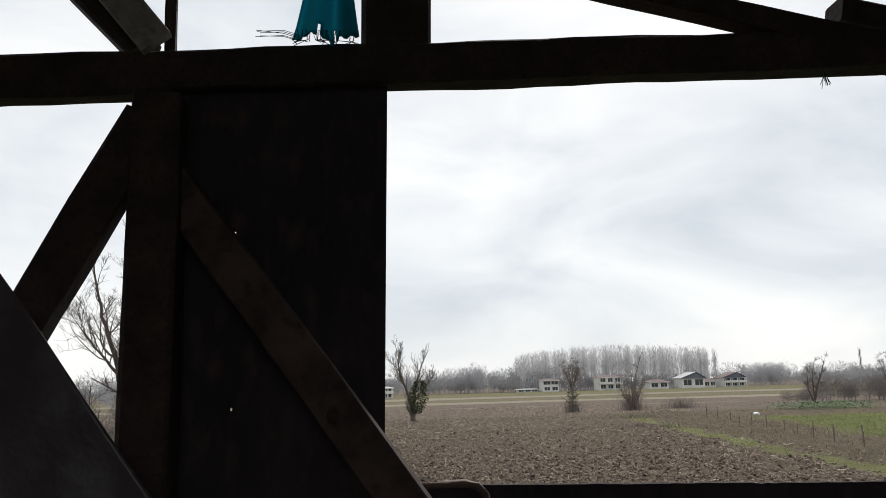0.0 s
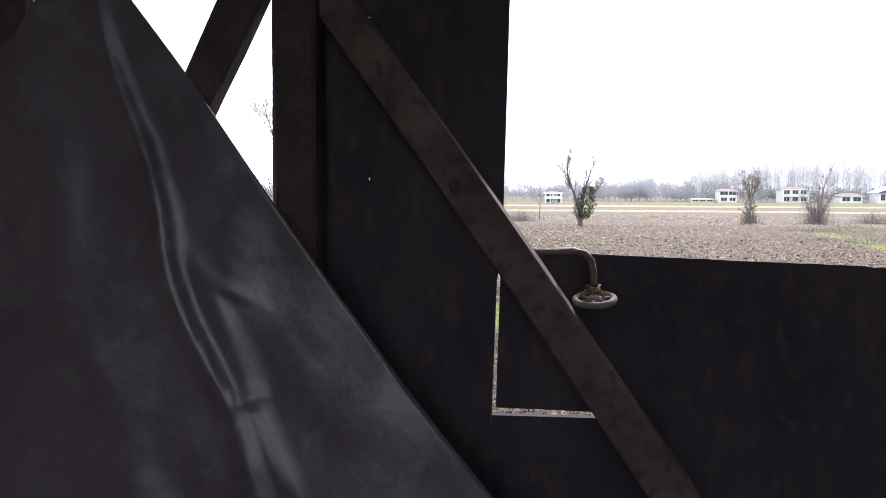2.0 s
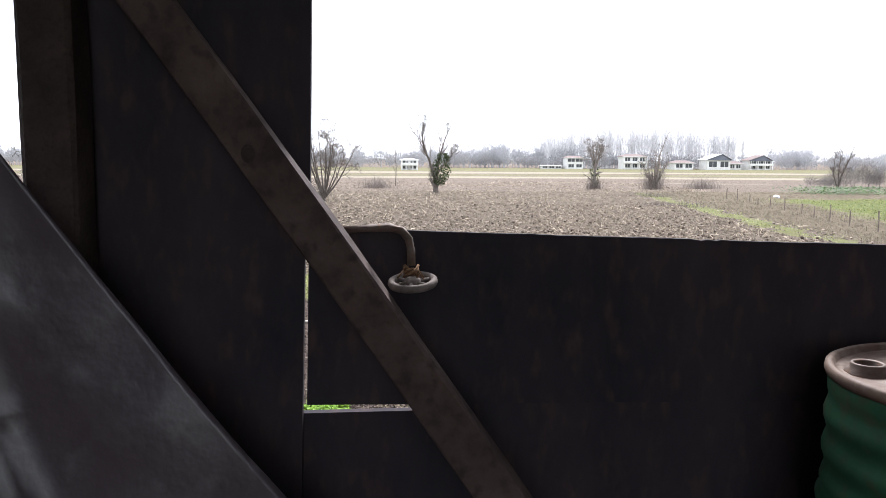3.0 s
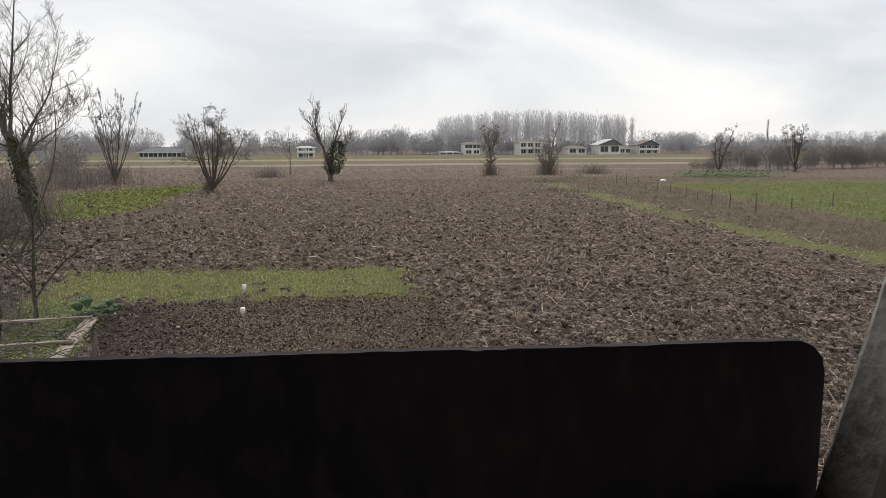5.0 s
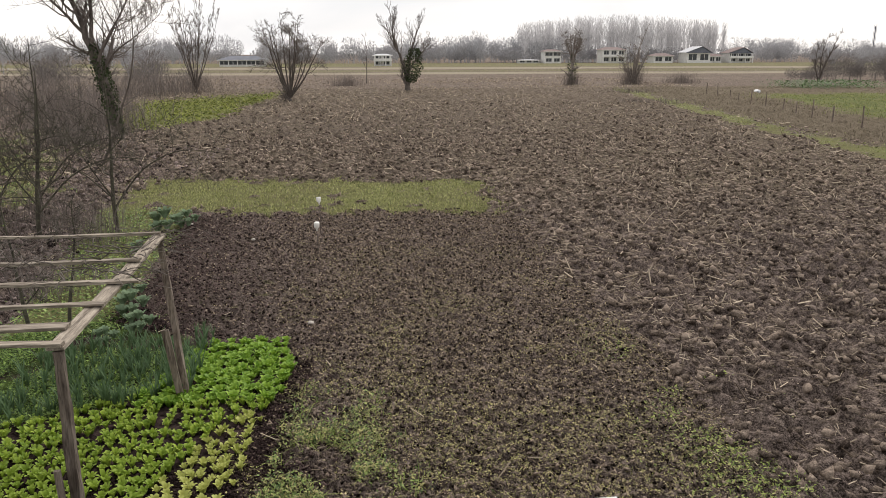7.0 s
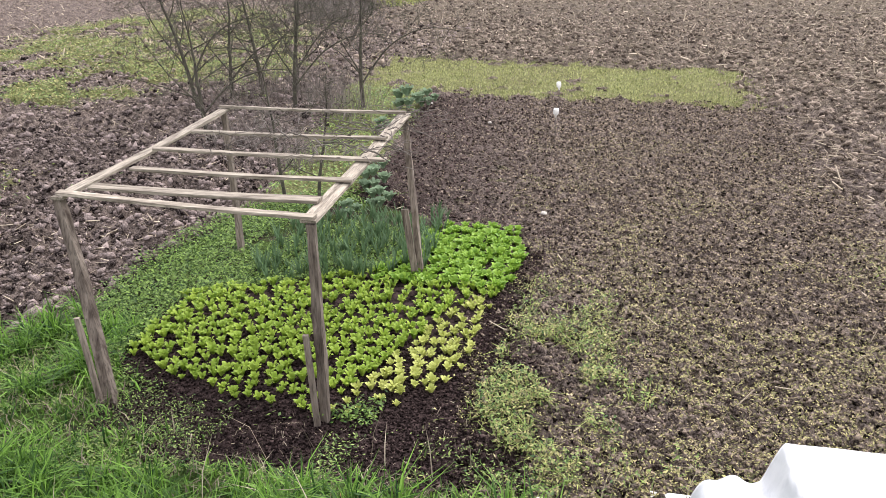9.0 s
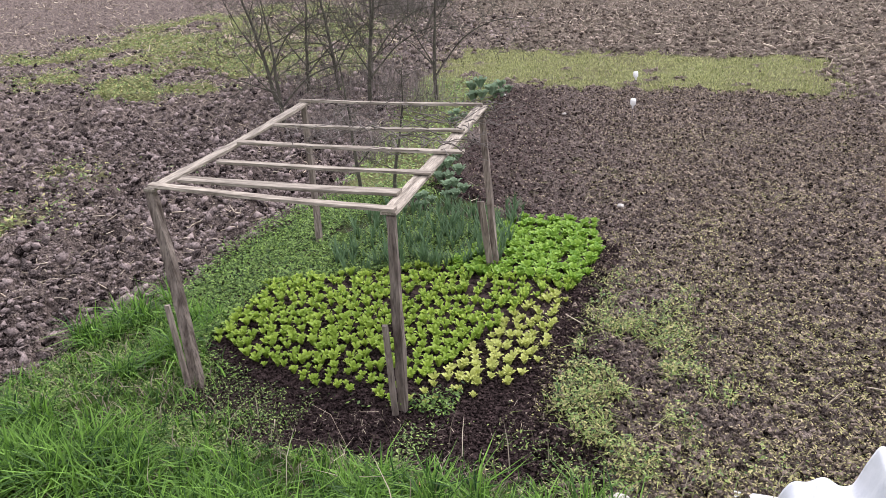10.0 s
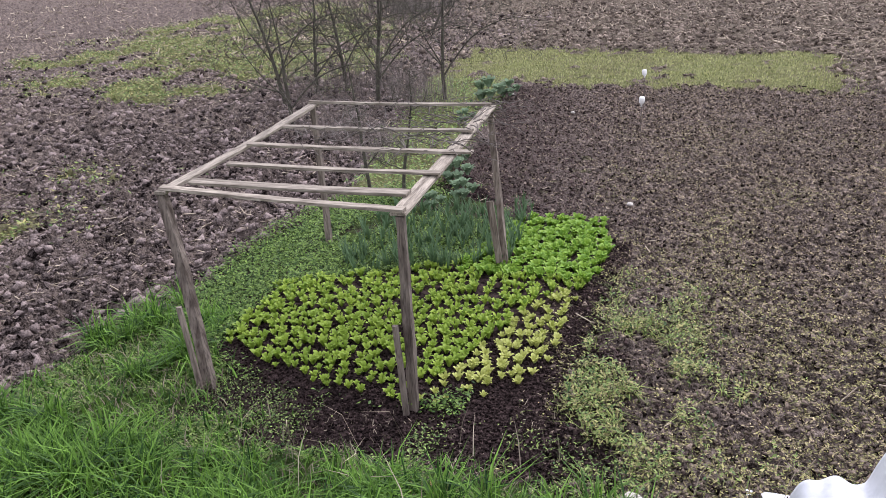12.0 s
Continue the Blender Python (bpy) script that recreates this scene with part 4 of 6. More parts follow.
def teal_cloth():
    """A strip of woven sacking hung over the head beam, with a frayed hem."""
    c = empty("hanging_cloth", (-0.085, -0.03, 5.05))
    tagged(c, "teal woven sacking with a frayed hem on the beam", "cloth")
    v, f = [], []
    nu, nv = 24, 26
    for j in range(nv + 1):
        t = j / nv
        for i in range(nu + 1):
            s = i / nu
            wdt = 0.085 + 0.075 * t ** 2
            x = -0.015 + (s - 0.5) * wdt * 1.05 - 0.02 * t
            y = -0.01 + 0.022 * math.sin(s * 11 + t) * (0.4 + 0.6 * t) - 0.02 * t
            z = 0.42 - 0.40 * t - (0.025 * noise.noise(Vector((s * 9, 0, 1))) if j == nv else 0)
            v.append((x, y, z))
    for j in range(nv):
        for i in range(nu):
            if i in (9, 15) and j > 23:
                continue
            a = j * (nu + 1) + i
            f.append((a, a + 1, a + nu + 2, a + nu + 1))
    ob = mesh_part("cloth", v, f, M_TEAL, c, True)
    so = ob.modifiers.new("thickness", "SOLIDIFY")
    so.thickness = 0.003
    b = bmesh.new()
    rng = random.Random(12)
    for i in range(26):
        x = rng.uniform(-0.11, 0.05)
        tube([(x, -0.035, 0.04), (x + rng.uniform(-0.01, 0.01), -0.04, 0.01), (x + rng.uniform(-0.03, 0.03), -0.05 - rng.uniform(0, 0.02), 0.004 - rng.uniform(0, 0.02))], 0.0012, 3, b)
    for i in range(5):
        z = rng.uniform(0.0, 0.03)
        tube([(-0.10, -0.03, z), (-0.14, -0.03, z + 0.012), (-0.19 - rng.uniform(0, 0.02), -0.03, z + rng.uniform(-0.01, 0.02))], 0.001, 3, b)
    part("frayed_threads", b, M_NET, c)
    n = empty("twine_tuft", (1.24, -0.035, 4.998))
    tagged(n, "green frayed twine tuft under the beam", "twine")
    b = bmesh.new()
    for i in range(16):
        a = rng.uniform(0, math.tau)
        tube([(0, 0, 0.02), (0.006 * math.cos(a), 0.006 * math.sin(a), 0.002), (0.013 * math.cos(a), 0.013 * math.sin(a), -0.008 - rng.uniform(0, 0.018))], 0.0009, 3, b)
    part("twine", b, M_NET, n)


teal_cloth()


# ---- pergola ----
def pergola():
    p = empty("pergola", (-2.9, 7.5, 0))
    tagged(p, "old grey wooden pergola frame over a vegetable bed", "pergola")
    o = Vector((-2.9, 7.5, 0))

    def bit(name, a, b, w, h, seed, material=M_PERG, label="", **kw):
        return part(name, timber(Vector(a) - o, Vector(b) - o, w, h, seed=seed, **kw), material, p, label)

    A, B, C, D = Vector((-4.15, 9.25, 2.02)), Vector((-1.70, 9.05, 2.07)), Vector((-1.70, 5.79, 1.92)), Vector((-4.20, 6.01, 1.92))
    fA, fB, fC, fD = Vector((-4.16, 9.29, -0.1)), Vector((-1.485, 8.84, -0.1)), Vector((-1.68, 5.70, -0.1)), Vector((-3.78, 5.61, -0.1))
    for k, (f, t, w) in enumerate(((fA, A, 0.08), (fB, B, 0.078), (fC, C, 0.088), (fD, D, 0.110))):
        bit("post", f, t - Vector((0, 0, 0.03)), w, w * 0.85, 20 + k, M_POST, "weathered wooden post", rough=0.012, taper=0.84, bow=0.03 if k == 3 else 0.012, up=(0, 1, 0))
    bit("rail", D + Vector((0.02, -0.06, 0)), A + Vector((0.03, 0.05, 0)), 0.12, 0.03, 31, M_RAIL, bow=-0.02, rough=0.005)
    bit("rail", C + Vector((-0.01, -0.03, 0)), B + Vector((0.0, 0.05, 0)), 0.14, 0.03, 32, M_RAIL, bow=-0.015, rough=0.005)
    slats = (((-4.21, 6.03), (-1.66, 5.79), 0.0, 0.08), ((-3.99, 6.21), (-1.75, 6.17), 0.10, 0.135), ((-3.92, 6.76), (-1.60, 6.68), 0.27, 0.075),
             ((-4.05, 7.41), (-1.46, 7.30), 0.46, 0.08), ((-3.97, 8.10), (-1.64, 8.01), 0.68, 0.085), ((-4.19, 9.25), (-1.68, 9.05), 1.0, 0.062))
    for k, ((x0, y0), (x1, y1), s, w) in enumerate(slats):
        z0, z1 = D.z + (A.z - D.z) * s + 0.031, C.z + (B.z - C.z) * s + 0.031
        bit("slat", (x0, y0, z0), (x1, y1, z1), w, 0.030, 40 + k, bow=-0.012, rough=0.005)
    bit("stake", (-1.72, 5.62, -0.1), (-1.765, 5.62, 0.93), 0.055, 0.035, 50, M_POST, "short rotten stake", rough=0.007, up=(0, 1, 0))
    bit("stake", (-1.52, 8.76, -0.1), (-1.665, 8.78, 0.96), 0.085, 0.03, 51, M_POST, "short flat stake", rough=0.004, up=(0, 1, 0))
    bit("stake", (-3.83, 5.54, -0.1), (-3.93, 5.58, 0.92), 0.05, 0.04, 52, M_POST, "short rotten stake", rough=0.006, up=(0, 1, 0))
    for k, (f, t) in enumerate(((fB, B),)):
        b = bmesh.new()
        q = f.lerp(t, 0.45) - o
        for z in (0, 0.012):
            tube([q + Vector((0.05 * math.cos(i * math.tau / 10) - 0.02, 0.05 * math.sin(i * math.tau / 10), z)) for i in range(11)], 0.004, 5, b)
        part("wire_tie", b, M_IRON, p)
    # dry vine tangle over the far slats
    b = bmesh.new()
    rng = random.Random(77)
    for i in range(95):
        c = Vector((-1.65 - 1.9 * rng.random() ** 1.6, rng.uniform(7.4, 9.4), 2.07)) - o
        pts = [c]
        a = rng.uniform(0, math.tau)
        for k in range(8):
            a += rng.uniform(-1.0, 1.0)
            c = c + Vector((0.10 * math.cos(a), 0.09 * math.sin(a), rng.uniform(-0.07, 0.05)))
            pts.append(c)
        tube(pts, 0.007, 4, b, 0.003)
    part("dry_vine", b, M_TWIG, p, "tangled bare brown vine")


pergola()


# ---- lettuces, leeks, kale ----
def lettuce_mesh(name, seed, n, size, material, upright):
    rng = random.Random(seed)
    v, f = [(0, 0, 0.0)], []
    for i in range(n):
        a = i * 2.4 + rng.uniform(-0.3, 0.3)
        ring = i / n
        L = size * (0.55 + 0.45 * ring) * rng.uniform(0.85, 1.15)
        W = L * 0.21
        rise = upright * (1.15 - 0.55 * ring)
        base = len(v)
        ca, sa = math.cos(a), math.sin(a)
        for k in range(5):
            t = k / 4
            r = L * (0.10 + 0.66 * t)
            z = L * (rise * math.sin(t * 1.6) - 0.15 * t * t)
            w = W * (0.40, 0.80, 1.0, 0.72, 0.10)[k]
            for s in (-1, 0, 1):
                ruf = 0.16 * w * math.sin(t * 9 + s * 2 + i)
                v.append((ca * r - sa * s * w, sa * r + ca * s * w, z + (abs(s) * 0.18 * w) + ruf * abs(s)))
        f += [(0, base, base + 1), (0, base + 1, base + 2)]
        for k in range(4):
            for s in range(2):
                q = base + k * 3 + s
                f.append((q, q + 1, q + 4, q + 3))
    me = bpy.data.meshes.new(name)
    me.from_pydata(v, [], f)
    me.polygons.foreach_set("use_smooth", [True] * len(me.polygons))
    me.materials.append(material)
    return me


def plant_beds():
    rng = random.Random(21)
    kinds = {
        "green": ([lettuce_mesh("lettuce", 100 + i, 12, 0.097, M_LETT, 1.4) for i in range(5)], "small yellow-green lettuce growing in dark garden soil", "lettuces in the main bed"),
        "fresh": ([lettuce_mesh("lettuce", 120 + i, 15, 0.125, M_LETD, 1.35) for i in range(4)], "large fresh green lettuce in a dense block", "lettuces in the fresh block"),
        "yellow": ([lettuce_mesh("lettuce", 140 + i, 11, 0.090, M_LETY, 1.25) for i in range(4)], "yellowing lettuce at the edge of the bed", "yellowing lettuces"),
    }
    rest = {"fresh": [], "green": [], "yellow": []}
    y = 5.72
    row = 0
    while y < 10.62:
        x = -4.3 + (0.08 if row % 2 else 0)
        while x < -0.2:
            px, py = x + rng.uniform(-0.05, 0.05), y + rng.uniform(-0.05, 0.05)
            left = np.interp(py, [5.7, 5.9, 6.4, 7.9, 8.3, 8.9, 10.6], [-1.9, -3.0, -4.1, -4.25, -3.3, -2.05, -1.55])
            right = np.interp(py, [5.7, 6.0, 6.5, 8.4, 9.2, 10.6], [-1.75, -1.1, -0.62, -0.48, -0.22, -0.42])
            kind = None
            if left < px < right:
                fresh = py > 8.55 and px > -2.1 + 0.25 * (py - 8.6)
                yellow = px > -1.55 + 0.38 * (py - 6.2) and py < 8.35 and px > -1.75
                kind = "fresh" if fresh else "yellow" if yellow else "green"
            if kind and rng.random() > (0.03 if kind == "fresh" else 0.08):
                meshes, label, group = kinds[kind]
                src = meshes[rng.randrange(len(meshes))]
                s = rng.uniform(0.8, 1.2) * (1.0 - (0.25 if py < 6.1 else 0))
                place = Matrix.LocRotScale((px, py, ground_z(px, py) - 0.004), Euler((rng.uniform(-0.12, 0.12), rng.uniform(-0.12, 0.12), rng.uniform(0, 6.28))), (s, s, s * rng.uniform(0.85, 1.15)))
                if kind == "fresh" or py > 7.2:
                    rest[kind].append((src, place))
                else:
                    ob = new("lettuce", src)
                    ob.matrix_world = place
                    tagged(ob, label, "lettuce", group)
            x += 0.116
        y += 0.114
        row += 1
    for kind, m, label in (("fresh", M_LETD, "dense block of large fresh green lettuces"), ("green", M_LETT, "small green lettuces behind the front rows"), ("yellow", M_LETY, "yellowing lettuces behind the front rows")):
        v, q = [], []
        for src, place in rest[kind]:
            o = len(v)
            v += [tuple(place @ p.co) for p in src.vertices]
            q += [[o + k for k in f.vertices] for f in src.polygons if len(f.vertices) == 4]
        if v:
            stuff_mesh("lettuce_rows", v, q, m, label, "lettuce")
    # leeks in short rows
    leeks = []
    for m in range(6):
        v, f = [(0, 0, 0)], []
        for k in range(8):
            a = rng.uniform(0, math.tau)
            L, lean, w = rng.uniform(0.26, 0.46), rng.uniform(0.03, 0.18), rng.uniform(0.007, 0.013)
            ca, sa, bend = math.cos(a), math.sin(a), rng.choice((0, 0.05, 0.1, 0.3))
            b = len(v)
            for t, ww in ((0.12, w), (0.55, w), (1.0, w * 0.25)):
                r, z = lean * t * t, L * (t - bend * t * t)
                v += [(ca * r - sa * ww, sa * r + ca * ww, z), (ca * r + sa * ww, sa * r - ca * ww, z)]
            f += [(0, b, b + 1), (b, b + 1, b + 3, b + 2), (b + 2, b + 3, b + 5, b + 4)]
        me = bpy.data.meshes.new("leek")
        me.from_pydata(v, [], f)
        me.materials.append(M_LEEK)
        leeks.append(me)
    for i in range(330):
        x, y2 = rng.uniform(-3.75, -1.45), rng.uniform(8.35, 10.75)
        if y2 < 8.2 + max(0, x + 3.0) * 0.45:
            continue
        ob = new("leek", leeks[i % 6])
        ob.matrix_world = Matrix.LocRotScale((x, y2, ground_z(x, y2)), Euler((0, 0, rng.uniform(0, 6.28))), Vector((1, 1, 1)) * rng.uniform(0.5, 0.95))
        tagged(ob, "blue-green leek growing in the garden bed", "leek", "leeks in the bed")
    # kale plants with tall stems
    for k, (x, y2, s) in enumerate(((-4.0, 18.4, 2.0), (-3.6, 18.9, 1.5), (-3.05, 12.1, 1.35), (-3.3, 13.0, 1.2), (-2.75, 11.4, 1.15), (-4.0, 16.2, 1.1), (-3.1, 10.9, 0.9))):
        plant = empty("kale_plant", (x, y2, ground_z(x, y2)))
        tagged(plant, "grey-green kale plant on a bare stem", "kale", "kale along the plot")
        part("stem", tube([(0, 0, 0), (0.02, 0.01, 0.12 * s), (0.0, 0.02, 0.24 * s)], 0.018, 6, None, 0.012), M_TWIG, plant)
        for j, (ox, oy, oz) in enumerate(((0.0, 0.02, 0.18), (0.13, 0.05, 0.09), (-0.12, 0.08, 0.11), (0.05, -0.12, 0.06), (-0.07, -0.10, 0.03))):
            me = lettuce_mesh("leaves", 200 + 5 * k + j, 18, 0.155 * s, M_KALE, 1.25)
            lv = new("leaves", me)
            lv.parent = plant
            lv.location = (ox * s, oy * s, oz * s)


plant_beds()


# ---- blades, weeds, litter, stalks ----
def scatter(n, lo, hi, seed, weight):
    """n random places in a box of the plan, kept by a weight of (x, y)."""
    rg = np.random.RandomState(seed)
    x, y = rg.uniform(lo[0], hi[0], n), rg.uniform(lo[1], hi[1], n)
    keep = rg.uniform(0, 1, n) < weight(x, y)
    return x[keep], y[keep], rg


def blades(name, x, y, rg, L0, L1, w0, lean, material, label, category):
    """Grass blades: two-part, bent, tapering."""
    n = len(x)
    z = height(x, y)
    a = rg.uniform(0, math.tau, n)
    L, w = rg.uniform(L0, L1, n) * (0.55 + 0.9 * fbm(x * 2.5, y * 2.5, 83, 2)), w0 * rg.uniform(0.6, 1.3, n)
    ln = rg.uniform(0.1, 1.0, n) * lean
    ca, sa = np.cos(a), np.sin(a)
    P = np.empty((n, 5, 3))
    for k, (t, ww) in enumerate(((0, 1.0), (0.55, 0.8))):
        r, h = ln * L * t * t, L * t * (1 - 0.3 * ln * t)
        P[:, 2 * k] = np.column_stack([x + ca * r - sa * w * ww, y + sa * r + ca * w * ww, z + h - 0.01])
        P[:, 2 * k + 1] = np.column_stack([x + ca * r + sa * w * ww, y + sa * r - ca * w * ww, z + h - 0.01])
    P[:, 4] = np.column_stack([x + ca * ln * L, y + sa * ln * L, z + L * (1 - 0.45 * ln)])
    b = (np.arange(n) * 5)[:, None]
    tri = np.concatenate([b + [[0, 1, 3]], b + [[0, 3, 2]], b + [[2, 3, 4]]], axis=1).reshape(-1, 3)
    return stuff_mesh(name, P.reshape(-1, 3), tri, material, label, category, tri=True)


def leaflets(name, x, y, rg, s0, s1, material, label, category, lift=0.02):
    """Small tilted leaves, four corners each."""
    n = len(x)
    z = height(x, y) + rg.uniform(0.0, lift, n)
    a, s = rg.uniform(0, math.tau, n), rg.uniform(s0, s1, n)
    tilt = rg.uniform(-0.7, 0.7, n)
    u = np.column_stack([np.cos(a), np.sin(a), tilt]) * s[:, None]
    wv = np.column_stack([-np.sin(a), np.cos(a), rg.uniform(-0.5, 0.5, n)]) * (s * rg.uniform(0.35, 0.6, n))[:, None]
    c = np.column_stack([x, y, z])
    P = np.stack([c - u, c + wv * 0.9, c + u, c - wv * 0.9], axis=1)
    q = np.arange(n * 4).reshape(-1, 4)
    return stuff_mesh(name, P.reshape(-1, 3), q, material, label, category)


def stalks(name, x, y, rg, L0, L1, r0, material, label, category, stand=0.25):
    """Broken stalks lying or leaning: three-sided bars."""
    n = len(x)
    z = height(x, y)
    a, L = rg.uniform(0, math.tau, n), rg.uniform(L0, L1, n) * rg.uniform(0.5, 1, n)
    el = rg.uniform(-0.08, 1, n) ** 3 * stand * 3
    d = np.column_stack([np.cos(a) * np.cos(el), np.sin(a) * np.cos(el), np.sin(el)])
    sd = np.column_stack([-np.sin(a), np.cos(a), np.zeros(n)])
    up = np.cross(d, sd)
    r = r0 * rg.uniform(0.5, 1.4, n)
    c = np.column_stack([x, y, z + r * 0.7])
    P = np.empty((n, 6, 3))
    for k in range(3):
        o = (sd * math.cos(k * math.tau / 3) + up * math.sin(k * math.tau / 3)) * r[:, None]
        P[:, k] = c + o
        P[:, k + 3] = c + d * L[:, None] + o
    b = (np.arange(n) * 6)[:, None]
    q = np.concatenate([b + [[k, (k + 1) % 3, (k + 1) % 3 + 3, k + 3]] for k in range(3)], axis=1).reshape(-1, 4)
    return stuff_mesh(name, P.reshape(-1, 3), q, material, label, category)


def clod_field(name, x, y, rg, s0, s1, label, material=None, lumps=False):
    """Loose lumps of earth, sunk in the soil and lying every way: eight-sided lumps, or four-sided crumbs."""
    n = len(x)
    z = height(x, y)
    s = s0 + (s1 - s0) * rg.uniform(0, 1, n) ** 2.5
    if lumps:
        base = np.array([[1, 0, 0], [-1, 0, 0], [0, 1, 0], [0, -1, 0], [0, 0, 1.0], [0, 0, -1]])
        faces = [[0, 2, 4], [2, 1, 4], [1, 3, 4], [3, 0, 4], [2, 0, 5], [1, 2, 5], [3, 1, 5], [0, 3, 5]]
    else:
        base = np.array([[0.95, 0, -0.33], [-0.47, 0.82, -0.33], [-0.47, -0.82, -0.33], [0, 0, 1.0]])
        faces = [[0, 2, 1], [0, 1, 3], [1, 2, 3], [2, 0, 3]]
    m = len(base)
    q = rg.normal(0, 1, (n, 4))
    q /= np.linalg.norm(q, axis=1)[:, None]
    w, a, b, c = q.T
    rot = np.stack([np.stack([1 - 2 * (b * b + c * c), 2 * (a * b - c * w), 2 * (a * c + b * w)], 1),
                    np.stack([2 * (a * b + c * w), 1 - 2 * (a * a + c * c), 2 * (b * c - a * w)], 1),
                    np.stack([2 * (a * c - b * w), 2 * (b * c + a * w), 1 - 2 * (a * a + b * b)], 1)], 1)
    P = np.einsum("nij,kj->nki", rot, base * np.array([1.25, 0.95, 0.75])) * rg.uniform(0.6, 1.3, (n, m, 1)) * s[:, None, None] * np.array([1.1, 1.1, 0.85])
    P += np.column_stack([x, y, z + s * 0.25])[:, None]
    i = (np.arange(n) * m)[:, None]
    tri = np.concatenate([i + [f] for f in faces], axis=1).reshape(-1, 3)
    ob = stuff_mesh(name, P.reshape(-1, 3), tri, material or M_CLOD, label, "soil clods", tri=True)
    if lumps:
        ob.data.polygons.foreach_set("use_smooth", np.ones(len(ob.data.polygons), dtype=bool))
    return ob


def zone_w(index):
    return lambda x, y: zones(x, y)[index]


def not_bed(x, y):
    return (1 - path_w(x, y, 0.1)) * (1 - bed_w(x, y, 0.1))


x, y, rg = scatter(34000, (-9, 2.2), (3, 7.6), 1, lambda x, y: zones(x, y)[6] * not_bed(x, y) * np.clip(0.25 + 0.75 * smooth(-1.0, -3.5, x) + 0.3 * smooth(0.5, 0.6, fbm(x * 1.5, y * 1.5, 3)), 0, 1))
blades("grass_bank", x, y, rg, 0.05, 0.20, 0.008, 1.3, M_GRASS, "long bright green grass on the bank", "grass")
cx, cy, rg = scatter(2600, (-9, 2.2), (3, 7.2), 61, lambda x, y: zones(x, y)[6] * not_bed(x, y) * np.clip(smooth(-4.15, -4.75, x) + smooth(4.75, 4.3, y), 0, 1) * smooth(0.36, 0.5, fbm(x * 1.4, y * 1.4, 63, 2)))
k = 30
x, y = np.repeat(cx, k) + rg.normal(0, 0.045, len(cx) * k), np.repeat(cy, k) + rg.normal(0, 0.045, len(cx) * k)
blades("grass_tufts", x, y, rg, 0.16, 0.46, 0.0085, 1.5, M_GRASS, "tall arching green grass in tufts on the bank", "grass")
x, y, rg = scatter(30000, (-6, 3.6), (-1.4, 6.4), 64, lambda x, y: zones(x, y)[6] * not_bed(x, y) * smooth(4.3, 4.8, y) * smooth(0.35, 0.5, fbm(x * 2, y * 2, 65, 2)))
leaflets("bank_weeds", x, y, rg, 0.009, 0.024, M_WEEDG, "low creeping weeds beside the vegetable bed", "weeds", 0.05)
x, y, rg = scatter(120000, (-6, 5.6), (-1.2, 12.5), 2, lambda x, y: zones(x, y)[7] * not_bed(x, y) * smooth(0.31, 0.54, fbm(x * 1.3, y * 1.3, 8) + 0.15 * smooth(-3.5, -4.5, x)))
leaflets("garden_weeds", x, y, rg, 0.012, 0.030, M_CHICK, "low green weeds round the vegetable bed", "weeds", 0.10)
x, y, rg = scatter(9000, (-4.3, 4.9), (-1.9, 6.4), 66, lambda x, y: (1 - bed_w(x, y, 0.1)) * smooth(0.42, 0.56, fbm(x * 2.2, y * 2.2, 67, 3)) * smooth(-1.9, -2.8, x - 0.6 * (y - 5.4)))
leaflets("bed_edge_weeds", x, y, rg, 0.006, 0.018, M_WEEDG, "tiny grey-green weeds along the bed's edge", "weeds", 0.025)
x, y, rg = scatter(42000, (-7.2, 18.5), (5.6, 27), 3, zone_w(1))
blades("turf_strip", x, y, rg, 0.035, 0.085, 0.010, 1.2, M_TURF, "short yellow-green turf strip across the plot", "grass")
x, y, rg = scatter(30000, (3.4, 4.2), (6.4, 10.5), 74, lambda x, y: np.exp(-((x - 4.6 - 0.06 * (y - 6)) / 0.55) ** 2) * smooth(0.48, 0.62, fbm(x * 1.1, y * 0.9, 75, 3)) + 0.7 * np.exp(-((x - 4.4) / 1.2) ** 2 - ((y - 4.4) / 0.7) ** 2))
leaflets("plot_edge_weeds", x, y, rg, 0.008, 0.026, M_CROP, "yellow-green weed clumps where the plot meets the field", "weeds", 0.07)
x, y, rg = scatter(14000, (-7, 11), (-3, 22), 4, zone_w(8))
leaflets("garden_edge_weeds", x, y, rg, 0.02, 0.05, M_WEEDG, "green weeds along the plot edge", "weeds", 0.12)
x, y, rg = scatter(120000, (-0.7, 4.3), (4.8, 17), 5, lambda x, y: zones(x, y)[0] * smooth(0.46, 0.66, fbm(x * 0.9, y * 0.9, 51, 3)) * (1 - 0.75 * smooth(8, 15, y)))
leaflets("plot_weeds", x, y, rg, 0.007, 0.019, M_WEED, "withered yellow-green weeds in the tilled soil", "weeds", 0.035)
x, y, rg = scatter(80000, (-0.75, 4.3), (2.2, 8.9), 6, lambda x, y: np.exp(-((x - 0.2) / 0.75) ** 2 - ((y - 6.5) / 1.8) ** 2) * smooth(0.46, 0.62, fbm(x * 2.6, y * 2.6, 52, 3)) * not_bed(x, y))
k = len(x) // 2
leaflets("weed_heap", x[:k], y[:k], rg, 0.008, 0.026, M_WEED, "pulled withered weeds heaped beside the path", "weeds", 0.13)
k = k + len(x[k:]) * 2 // 3
leaflets("weed_heap", x[k // 2:k], y[k // 2:k], rg, 0.008, 0.026, M_WEEDG, "pulled green weeds heaped beside the path", "weeds", 0.15)
x, y = x[k:], y[k:]
